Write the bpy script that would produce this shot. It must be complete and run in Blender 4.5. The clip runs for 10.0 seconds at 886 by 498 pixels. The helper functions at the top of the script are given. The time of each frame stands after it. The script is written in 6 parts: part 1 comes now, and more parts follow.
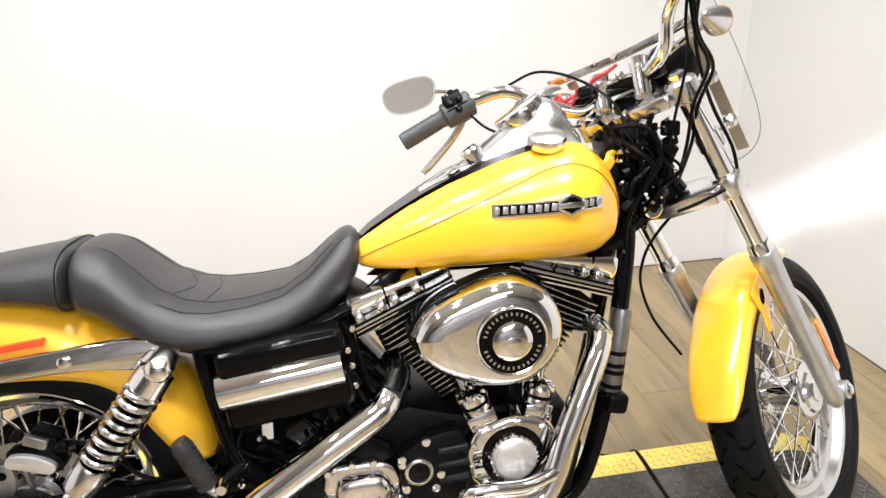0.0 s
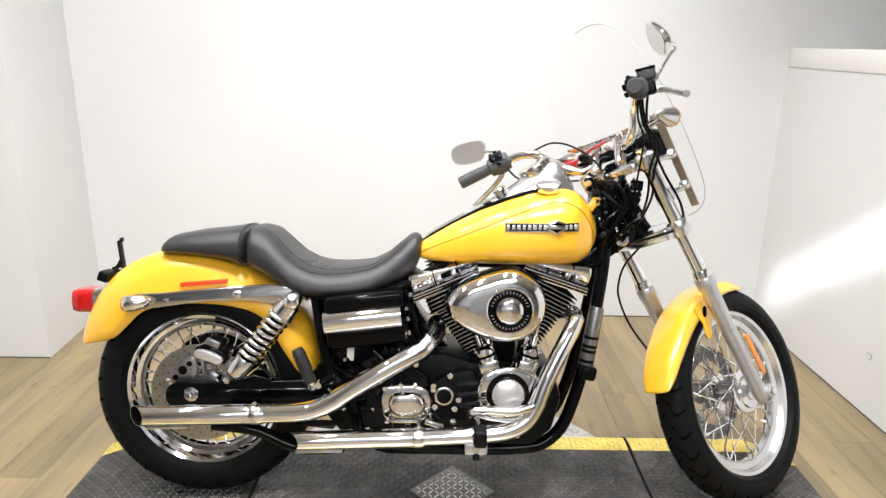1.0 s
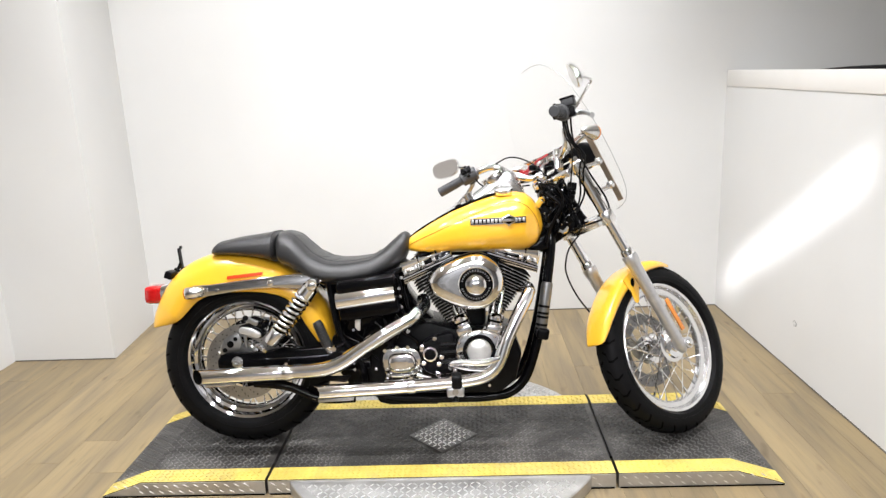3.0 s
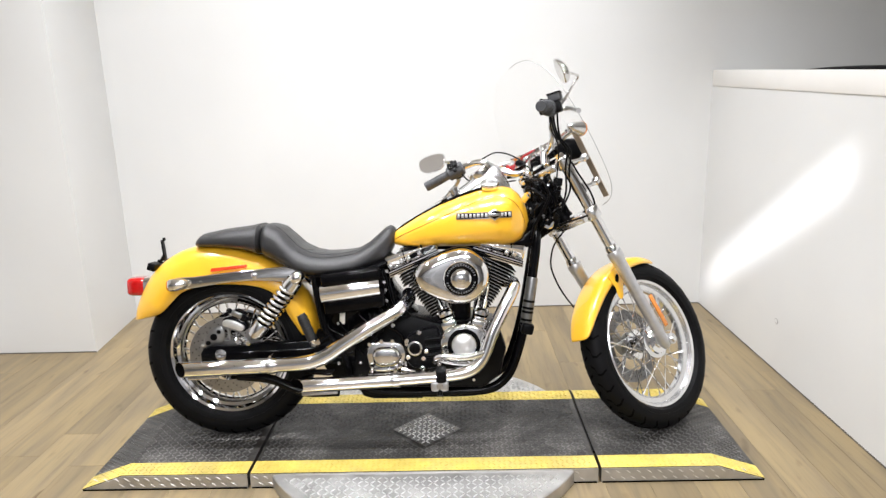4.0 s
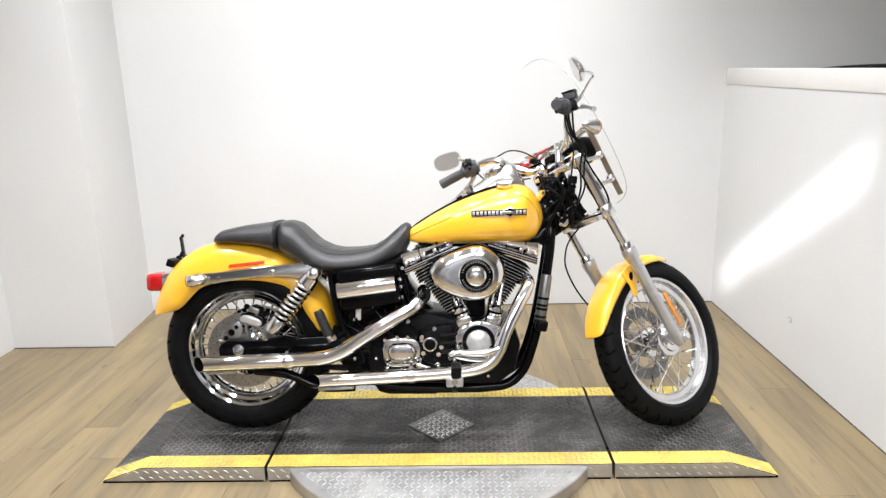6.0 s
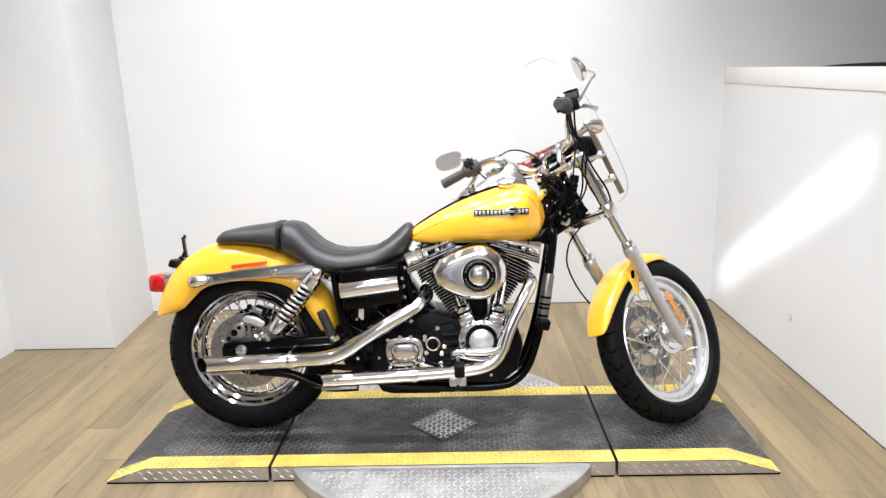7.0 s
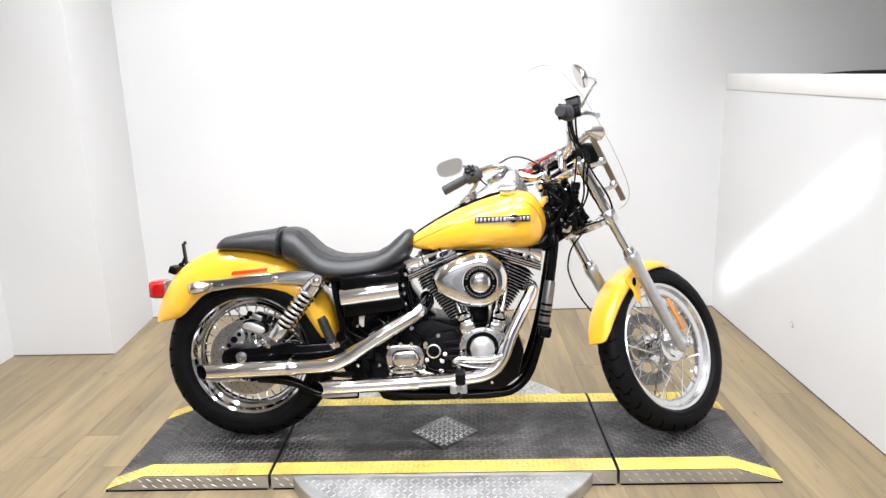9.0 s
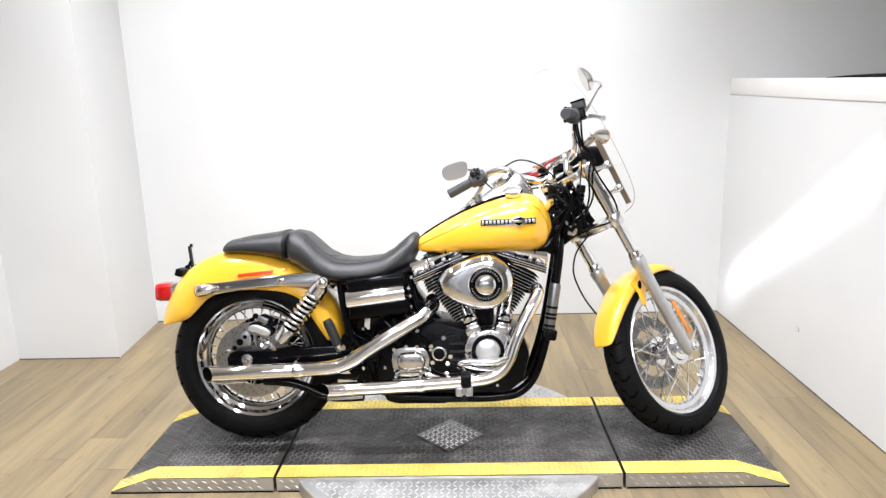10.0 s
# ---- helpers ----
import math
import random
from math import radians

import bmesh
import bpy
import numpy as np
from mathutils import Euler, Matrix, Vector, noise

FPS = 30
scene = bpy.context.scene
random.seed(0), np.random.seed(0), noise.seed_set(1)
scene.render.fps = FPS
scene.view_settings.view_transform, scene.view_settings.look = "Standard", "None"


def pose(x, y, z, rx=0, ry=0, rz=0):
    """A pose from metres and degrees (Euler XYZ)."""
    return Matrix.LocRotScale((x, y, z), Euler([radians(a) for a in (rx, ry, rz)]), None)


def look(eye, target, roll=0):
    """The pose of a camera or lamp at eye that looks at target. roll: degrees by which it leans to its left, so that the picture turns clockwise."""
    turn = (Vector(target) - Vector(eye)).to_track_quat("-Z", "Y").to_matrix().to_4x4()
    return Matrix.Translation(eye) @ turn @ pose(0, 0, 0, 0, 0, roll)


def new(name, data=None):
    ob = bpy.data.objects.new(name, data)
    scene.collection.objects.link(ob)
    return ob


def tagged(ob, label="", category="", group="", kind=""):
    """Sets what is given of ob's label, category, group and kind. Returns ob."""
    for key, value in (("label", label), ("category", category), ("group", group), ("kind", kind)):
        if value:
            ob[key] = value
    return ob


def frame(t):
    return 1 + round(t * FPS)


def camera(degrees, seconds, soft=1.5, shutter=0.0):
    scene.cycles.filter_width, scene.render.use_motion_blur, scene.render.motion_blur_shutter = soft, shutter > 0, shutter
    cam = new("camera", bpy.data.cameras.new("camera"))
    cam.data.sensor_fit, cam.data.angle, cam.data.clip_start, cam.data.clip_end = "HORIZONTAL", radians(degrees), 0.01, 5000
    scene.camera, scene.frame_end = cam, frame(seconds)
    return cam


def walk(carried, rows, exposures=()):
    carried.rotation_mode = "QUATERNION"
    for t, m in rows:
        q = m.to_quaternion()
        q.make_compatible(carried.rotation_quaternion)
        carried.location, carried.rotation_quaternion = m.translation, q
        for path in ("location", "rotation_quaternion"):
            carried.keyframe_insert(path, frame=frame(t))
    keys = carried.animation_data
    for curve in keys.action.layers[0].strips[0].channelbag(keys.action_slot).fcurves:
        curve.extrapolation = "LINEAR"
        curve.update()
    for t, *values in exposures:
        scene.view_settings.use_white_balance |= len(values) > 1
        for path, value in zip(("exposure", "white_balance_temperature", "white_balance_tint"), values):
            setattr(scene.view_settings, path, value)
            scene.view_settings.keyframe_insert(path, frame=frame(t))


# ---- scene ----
cam = camera(66.7, 10.0, soft=1.4)
PATH = [
    (0, (0.639, -1.215, 1.213), (0.911, 0.626, 0.479), -2.2),
    (0.5, (0.612, -1.555, 1.248), (0.695, 0.353, 0.654), 0.2),
    (1, (0.732, -1.903, 1.283), (0.718, 0.02, 0.736), 0.6),
    (1.5, (0.731, -2.163, 1.324), (0.734, -0.222, 0.84), -1.3),
    (2, (0.71, -2.371, 1.33), (0.761, -0.434, 0.836), -2.6),
    (2.5, (0.834, -2.483, 1.329), (0.758, -0.536, 0.874), -1.6),
    (2.7, (0.879, -2.488, 1.321), (0.788, -0.543, 0.863), -2.4),
    (4, (0.884, -2.491, 1.295), (0.845, -0.548, 0.825), -1.6),
    (4.5, (0.887, -2.494, 1.286), (0.829, -0.551, 0.815), -1.7),
    (5, (0.873, -2.508, 1.289), (0.808, -0.563, 0.828), -1.5),
    (5.5, (0.871, -2.511, 1.294), (0.803, -0.569, 0.822), -1.6),
    (7, (0.842, -2.52, 1.296), (0.785, -0.578, 0.822), -1.8),
    (7.5, (0.838, -2.515, 1.294), (0.796, -0.569, 0.835), -1.8),
    (8, (0.843, -2.515, 1.291), (0.806, -0.568, 0.838), -1.6),
    (8.5, (0.841, -2.508, 1.294), (0.785, -0.563, 0.831), -1.5),
    (9, (0.839, -2.511, 1.303), (0.782, -0.566, 0.842), -1.7),
    (9.5, (0.841, -2.513, 1.299), (0.779, -0.565, 0.851), -1.9),
    (10, (0.83, -2.519, 1.288), (0.764, -0.569, 0.848), -1.7),
]
EXPOSURES = [(0, -0.08, 6750, 14), (1, -0.18, 6550, 13), (2.7, -0.18, 6550, 13), (3.8, -0.23, 6500, 13), (5.5, -0.22, 6450, 13), (7, -0.17, 6350, 14), (9, -0.08, 6300, 14), (10, -0.04, 6300, 14)]
walk(cam, [(t, look(eye, target, roll)) for t, eye, target, roll in PATH], EXPOSURES)

# ---- light ----
world = bpy.data.worlds.new("world")
scene.world = world
world.use_nodes = True
world.node_tree.nodes["Background"].inputs[0].default_value = (0.95, 0.97, 1.0, 1)
world.node_tree.nodes["Background"].inputs[1].default_value = 0.05


DOWN, FILL, COOL = 8.2, 108, (0.95, 0.98, 1.0)


def area_lamp(name, eye, target, sx, sy, watts, colour=(1.0, 0.98, 0.95), shape="RECTANGLE", spread=180, roll=0):
    data = bpy.data.lights.new(name, "AREA")
    data.spread = radians(spread)
    data.shape, data.size, data.size_y, data.energy, data.color = shape, sx, sy, watts, colour
    ob = new(name, data)
    ob.matrix_world = look(eye, target, roll)
    return ob


CEIL, XR_PATCH = 2.75, 2.378
# rows of round downlights over the booth
for ly, beam, power in ((-0.75, 122, 1.9), (0.50, 126, 1.7)):
    for lx, share_of in ((-0.75, 0.90), (0.0, 1.0), (0.75, 1.0), (1.5, 1.25)):
        area_lamp("downlight", (lx, ly, CEIL - 0.04), (lx, ly + (0.5 if ly > 0 else 0.1), 0), 0.14, 0.14, DOWN * power * share_of, COOL, "DISK", beam)
# added narrow lamp, its source unseen, that throws a streak on the partition
area_lamp("streak_lamp", (0.3, -1.3, 2.5), (XR_PATCH, 0.72, 0.55), 0.95, 0.13, 1.0, COOL, "RECTANGLE", 4, 10)
# added unseen fill lamps behind the camera that brighten the bike's near side
area_lamp("front_fill", (0.8, -3.4, CEIL - 0.05), (0.6, -3.0, 0), 2.6, 0.12, FILL, COOL)
area_lamp("front_fill", (0.6, -5.0, CEIL - 0.05), (0.6, -5.0, 0), 2.6, 0.12, FILL, COOL)


# ---- materials ----
def mat(name, colour=(0.5, 0.5, 0.5), rough=0.5, metal=0.0, noise_scale=0.0, vary=0.0, bump=0.0, bump_scale=200.0, coat=0.0, rvary=0.0, spec=0.5):
    m = bpy.data.materials.new(name)
    m.use_nodes = True
    nt = m.node_tree
    b = nt.nodes["Principled BSDF"]
    b.inputs["Base Color"].default_value = (*colour, 1)
    b.inputs["Roughness"].default_value = rough
    b.inputs["Metallic"].default_value = metal
    b.inputs["Coat Weight"].default_value = coat
    b.inputs["Coat Roughness"].default_value = 0.04
    b.inputs["Specular IOR Level"].default_value = spec
    tc = nt.nodes.new("ShaderNodeTexCoord")
    if vary or rvary:
        n = nt.nodes.new("ShaderNodeTexNoise")
        n.inputs["Scale"].default_value = noise_scale
        n.inputs["Detail"].default_value = 6
        nt.links.new(tc.outputs["Object"], n.inputs["Vector"])
        if vary:
            ramp = nt.nodes.new("ShaderNodeValToRGB")
            ramp.color_ramp.elements[0].position, ramp.color_ramp.elements[1].position = 0.3, 0.7
            ramp.color_ramp.elements[0].color = (*[c * (1 - vary) for c in colour], 1)
            ramp.color_ramp.elements[1].color = (*[min(1, c * (1 + vary)) for c in colour], 1)
            nt.links.new(n.outputs["Fac"], ramp.inputs["Fac"])
            nt.links.new(ramp.outputs["Color"], b.inputs["Base Color"])
        if rvary:
            mr = nt.nodes.new("ShaderNodeMapRange")
            mr.inputs["To Min"].default_value, mr.inputs["To Max"].default_value = max(0.02, rough - rvary), rough + rvary
            nt.links.new(n.outputs["Fac"], mr.inputs["Value"])
            nt.links.new(mr.outputs["Result"], b.inputs["Roughness"])
    if bump:
        n2 = nt.nodes.new("ShaderNodeTexNoise")
        n2.inputs["Scale"].default_value = bump_scale
        n2.inputs["Detail"].default_value = 3
        nt.links.new(tc.outputs["Object"], n2.inputs["Vector"])
        bp = nt.nodes.new("ShaderNodeBump")
        bp.inputs["Strength"].default_value, bp.inputs["Distance"].default_value = bump, 0.002
        nt.links.new(n2.outputs["Fac"], bp.inputs["Height"])
        nt.links.new(bp.outputs["Normal"], b.inputs["Normal"])
    return m


M_WALL = mat("white_wall_paint", (0.69, 0.69, 0.68), 0.6, noise_scale=1.3, vary=0.03, bump=0.08, bump_scale=90, rvary=0.08)
M_TRIM = mat("white_trim_paint", (0.80, 0.78, 0.75), 0.45, noise_scale=3, vary=0.03, bump=0.05)
# for the unseen walls that the chrome reflects
M_SHOP = mat("unseen_shop_grey", (0.30, 0.305, 0.315), 0.7, noise_scale=2, vary=0.3, bump=0.1)
# the recess's shade is put into this wall's colour
M_WALL_SHADED = mat("shaded_wall_grey", (0.36, 0.352, 0.335), 0.6, noise_scale=2, vary=0.08, bump=0.08)
M_CEIL = mat("ceiling_paint", (0.69, 0.69, 0.68), 0.8, noise_scale=2, vary=0.04, bump=0.1)
M_YELLOW = mat("yellow_paint", (0.90, 0.485, 0.028), 0.28, coat=1.0, noise_scale=400, vary=0.04, rvary=0.02, spec=0.6)
M_CHROME = mat("chrome", (0.86, 0.86, 0.875), 0.045, 1.0, noise_scale=14, rvary=0.02)
M_CHROME2 = mat("dulled_chrome", (0.72, 0.72, 0.735), 0.17, 1.0, noise_scale=30, vary=0.1, rvary=0.06)
M_ALU = mat("satin_aluminium", (0.56, 0.56, 0.57), 0.36, 0.85, noise_scale=40, vary=0.08, rvary=0.08)
M_FIN = mat("machined_fin_edge", (0.50, 0.50, 0.51), 0.25, 1.0, noise_scale=60, vary=0.15, rvary=0.1)
M_STEEL = mat("brushed_steel", (0.5, 0.5, 0.5), 0.35, 1.0, noise_scale=60, vary=0.15, rvary=0.1)
M_BLACK = mat("gloss_black_enamel", (0.002, 0.002, 0.0025), 0.10, coat=0.0, spec=0.14, noise_scale=20, vary=0.3, rvary=0.05)
M_CRINKLE = mat("black_crinkle_coat", (0.0025, 0.0025, 0.003), 0.3, spec=0.10, noise_scale=60, vary=0.3, bump=0.35, bump_scale=700)
M_PLASTIC = mat("black_plastic", (0.0025, 0.0025, 0.003), 0.3, spec=0.10, noise_scale=80, vary=0.25, bump=0.15, bump_scale=900)
M_VINYL = mat("black_vinyl", (0.017, 0.0167, 0.0175), 0.37, spec=0.5, noise_scale=25, vary=0.15, bump=0.35, bump_scale=600, rvary=0.06)
M_RUBBER = mat("tyre_rubber", (0.004, 0.004, 0.0045), 0.5, spec=0.10, noise_scale=18, vary=0.3, bump=0.2, bump_scale=500, rvary=0.1)
M_SEAM = mat("vinyl_seam_and_crease_shade", (0.009, 0.009, 0.0092), 0.5, spec=0.3)
M_GROOVE = mat("tread_groove", (0.002, 0.002, 0.002), 0.95, spec=0.05)
M_RED = mat("red_lens", (0.42, 0.006, 0.006), 0.12, coat=0.8, noise_scale=90, vary=0.15)
M_REFLECT = mat("red_reflector", (0.75, 0.06, 0.015), 0.2, coat=0.8, noise_scale=300, vary=0.25)
M_AMBER = mat("amber_reflector", (0.62, 0.20, 0.02), 0.2, coat=0.8, noise_scale=300, vary=0.25)
M_STRIPE = mat("pinstripe", (0.35, 0.13, 0.01), 0.4)
M_WIRE = mat("red_wire", (0.38, 0.012, 0.015), 0.4)
M_DISC = mat("brake_disc_steel", (0.42, 0.42, 0.42), 0.3, 1.0, noise_scale=50, vary=0.1, rvary=0.08)
M_GAP = mat("floor_gap_shade", (0.10, 0.09, 0.08), 0.8, noise_scale=9, vary=0.5)
M_SCUFF = mat("grey_scuff", (0.32, 0.31, 0.30), 0.7)
M_DISC2 = mat("dark_disc_steel", (0.22, 0.22, 0.22), 0.35, 0.9, noise_scale=50, vary=0.15, rvary=0.08)
# a grey reflection is put into the mirror's colour
M_MIRROR = mat("mirror_grey_reflection", (0.57, 0.545, 0.53), 0.05, 1.0, noise_scale=20, rvary=0.02)
M_CREAM = mat("cream_dial_and_wall", (0.7, 0.66, 0.58), 0.4, noise_scale=20, vary=0.06)


def deck_material(name, colour, worn, rough, amount):
    m = mat(name, colour, rough, noise_scale=9, vary=0.2, bump=0.25, bump_scale=350)
    nt = m.node_tree
    b = nt.nodes["Principled BSDF"]
    tc = nt.nodes.new("ShaderNodeTexCoord")
    n = nt.nodes.new("ShaderNodeTexNoise")
    n.inputs["Scale"].default_value, n.inputs["Detail"].default_value, n.inputs["Roughness"].default_value = 5.0, 9, 0.7
    nt.links.new(tc.outputs["Object"], n.inputs["Vector"])
    r = nt.nodes.new("ShaderNodeValToRGB")
    r.color_ramp.elements[0].position, r.color_ramp.elements[1].position = 0.48, 0.75
    nt.links.new(n.outputs["Fac"], r.inputs["Fac"])
    mul = nt.nodes.new("ShaderNodeMath")
    mul.operation, mul.inputs[1].default_value = "MULTIPLY", amount
    nt.links.new(r.outputs["Color"], mul.inputs[0])
    mix = nt.nodes.new("ShaderNodeMix")
    mix.data_type = "RGBA"
    old = b.inputs["Base Color"].links[0].from_socket
    nt.links.new(mul.outputs[0], mix.inputs["Factor"])
    nt.links.new(old, mix.inputs["A"])
    mix.inputs["B"].default_value = (*worn, 1)
    nt.links.new(mix.outputs["Result"], b.inputs["Base Color"])
    return m


M_DECK = deck_material("worn_black_deck_paint", (0.030, 0.028, 0.026), (0.148, 0.138, 0.128), 0.42, 0.85)
M_LUG = deck_material("rubbed_deck_lug", (0.11, 0.107, 0.103), (0.36, 0.35, 0.34), 0.28, 0.9)
M_SAFETY = deck_material("yellow_safety_paint", (0.66, 0.51, 0.115), (0.40, 0.34, 0.17), 0.45, 0.72)
M_SATIN = mat("bright_satin_chrome", (0.80, 0.80, 0.81), 0.24, 1.0, noise_scale=25, vary=0.06, rvary=0.06)
M_GRIP = mat("grey_grip_rubber", (0.040, 0.041, 0.044), 0.42, spec=0.5, noise_scale=40, vary=0.2, bump=0.15, bump_scale=500)
# the floor's tan reflection is put into the strap's colour
M_STRAP = mat("strap_tan_reflection", (0.40, 0.32, 0.235), 0.35, 0.6, noise_scale=30, vary=0.12)
M_PLATE = mat("bare_tread_plate", (0.53, 0.52, 0.505), 0.40, 0.8, noise_scale=12, vary=0.18, rvary=0.1, bump=0.1)
M_INLAY = mat("greyed_tread_plate", (0.21, 0.205, 0.20), 0.42, 0.85, noise_scale=30, vary=0.25, rvary=0.1, bump=0.1)
M_PLATELUG = mat("polished_tread_lug", (0.84, 0.84, 0.83), 0.34, 0.9, noise_scale=30, vary=0.1)


def glass_material():
    m = bpy.data.materials.new("clear_screen")
    m.use_nodes = True
    nt = m.node_tree
    nt.nodes.clear()
    out = nt.nodes.new("ShaderNodeOutputMaterial")
    tr = nt.nodes.new("ShaderNodeBsdfTransparent")
    tr.inputs[0].default_value = (0.997, 0.997, 0.995, 1)
    gl = nt.nodes.new("ShaderNodeBsdfGlossy")
    gl.inputs["Roughness"].default_value = 0.03
    mix = nt.nodes.new("ShaderNodeMixShader")
    mix.inputs[0].default_value = 0.014
    nt.links.new(tr.outputs[0], mix.inputs[1])
    nt.links.new(gl.outputs[0], mix.inputs[2])
    nt.links.new(mix.outputs[0], out.inputs[0])
    return m


M_GLASS = glass_material()
M_EDGE = mat("screen_edge", (0.30, 0.30, 0.29), 0.4, spec=0.2)


def plank_material():
    m = bpy.data.materials.new("oak_vinyl_plank")
    m.use_nodes = True
    nt = m.node_tree
    b = nt.nodes["Principled BSDF"]
    b.inputs["Roughness"].default_value = 0.42
    info = nt.nodes.new("ShaderNodeObjectInfo")
    tc = nt.nodes.new("ShaderNodeTexCoord")
    off = nt.nodes.new("ShaderNodeVectorMath")
    off.operation = "ADD"
    mulr = nt.nodes.new("ShaderNodeMath")
    mulr.operation, mulr.inputs[1].default_value = "MULTIPLY", 37.0
    nt.links.new(info.outputs["Random"], mulr.inputs[0])
    nt.links.new(tc.outputs["Object"], off.inputs[0])
    nt.links.new(mulr.outputs[0], off.inputs[1])
    def streaks(stretch, scale, detail, distortion):
        mp = nt.nodes.new("ShaderNodeMapping")
        mp.inputs["Scale"].default_value = stretch
        nt.links.new(off.outputs[0], mp.inputs["Vector"])
        n = nt.nodes.new("ShaderNodeTexNoise")
        n.inputs["Scale"].default_value, n.inputs["Detail"].default_value, n.inputs["Roughness"].default_value, n.inputs["Distortion"].default_value = scale, detail, 0.6, distortion
        nt.links.new(mp.outputs["Vector"], n.inputs["Vector"])
        return n.outputs["Fac"]

    def ramp_of(value, stops):
        r = nt.nodes.new("ShaderNodeValToRGB")
        r.color_ramp.elements[0].position, r.color_ramp.elements[0].color = stops[0][0], (*stops[0][1], 1)
        r.color_ramp.elements[1].position, r.color_ramp.elements[1].color = stops[-1][0], (*stops[-1][1], 1)
        for at, c in stops[1:-1]:
            r.color_ramp.elements.new(at).color = (*c, 1)
        nt.links.new(value, r.inputs["Fac"])
        return r.outputs["Color"]

    def blend(mode, factor, a, c):
        mx = nt.nodes.new("ShaderNodeMix")
        mx.data_type, mx.blend_type = "RGBA", mode
        mx.inputs["Factor"].default_value = factor
        nt.links.new(a, mx.inputs["A"])
        nt.links.new(c, mx.inputs["B"])
        return mx.outputs["Result"]

    # broad greyed and yellowed bands, fine grain over them, a few dark knots
    bands = ramp_of(streaks((0.8, 7.0, 7.0), 1.9, 2, 0.5), [(0.34, (0.200, 0.153, 0.091)), (0.47, (0.236, 0.178, 0.100)), (0.66, (0.292, 0.217, 0.114))])
    grain_value = streaks((1.8, 26.0, 26.0), 2.4, 6, 0.6)
    grain = ramp_of(grain_value, [(0.25, (0.66, 0.64, 0.61)), (0.5, (0.95, 0.95, 0.94)), (0.75, (1.0, 1.0, 1.0))])
    knots = ramp_of(streaks((3.2, 9.0, 9.0), 1.7, 1, 0.2), [(0.69, (1.0, 1.0, 1.0)), (0.80, (0.50, 0.43, 0.36))])
    wood = blend("MULTIPLY", 1.0, blend("MULTIPLY", 0.7, bands, grain), knots)
    hsv = nt.nodes.new("ShaderNodeHueSaturation")
    mr = nt.nodes.new("ShaderNodeMapRange")
    mr.inputs["To Min"].default_value, mr.inputs["To Max"].default_value = 0.86, 1.16
    nt.links.new(info.outputs["Random"], mr.inputs["Value"])
    nt.links.new(mr.outputs["Result"], hsv.inputs["Value"])
    nt.links.new(wood, hsv.inputs["Color"])
    nt.links.new(hsv.outputs["Color"], b.inputs["Base Color"])
    bp = nt.nodes.new("ShaderNodeBump")
    bp.inputs["Strength"].default_value, bp.inputs["Distance"].default_value = 0.15, 0.001
    nt.links.new(grain_value, bp.inputs["Height"])
    nt.links.new(bp.outputs["Normal"], b.inputs["Normal"])
    return m


M_PLANK = plank_material()
M_JOINT = mat("plank_joint", (0.12, 0.086, 0.05), 0.8, noise_scale=20, vary=0.2)


# ---- mesh helpers ----
def finish(bm, name, material, smooth=35):
    bmesh.ops.recalc_face_normals(bm, faces=bm.faces)
    me = bpy.data.meshes.new(name)
    bm.to_mesh(me)
    bm.free()
    me.materials.append(material)
    if smooth:
        me.polygons.foreach_set("use_smooth", [True] * len(me.polygons))
        me.set_sharp_from_angle(angle=radians(smooth))
    return me


def part(name, bm, material, parent=None, label="", smooth=35, m=None):
    """Links a bmesh as one mesh object, under a thing or a part."""
    ob = new(name, finish(bm, name, material, smooth))
    if parent:
        ob.parent = parent
    if m is not None:
        ob.matrix_basis = m
    if label:
        tagged(ob, label)
    return ob


def share(name, me, parent, m):
    ob = new(name, me)
    ob.parent = parent
    ob.matrix_basis = m
    return ob


def V(*a):
    return Vector(a)


def spline(pts, n=6):
    """Catmull-Rom points through pts."""
    p = [Vector(q) for q in pts]
    out = []
    for i in range(len(p) - 1):
        a, b, c, d = p[max(i - 1, 0)], p[i], p[i + 1], p[min(i + 2, len(p) - 1)]
        for k in range(n):
            t = k / n
            out.append(0.5 * ((2 * b) + (c - a) * t + (2 * a - 5 * b + 4 * c - d) * t * t + (3 * b - a - 3 * c + d) * t ** 3))
    out.append(p[-1])
    return out


def lerp_table(table, x):
    xs = [r[0] for r in table]
    return [float(np.interp(x, xs, [r[k] for r in table])) for k in range(1, len(table[0]))]


def loft(bm, rings, closed=True, caps=True):
    rows = [[bm.verts.new(p) for p in ring] for ring in rings]
    n = len(rows[0])
    for a, b in zip(rows, rows[1:]):
        for i in range(n if closed else n - 1):
            j = (i + 1) % n
            bm.faces.new((a[i], a[j], b[j], b[i]))
    if caps and closed:
        bm.faces.new(rows[0][::-1])
        bm.faces.new(rows[-1])
    return rows


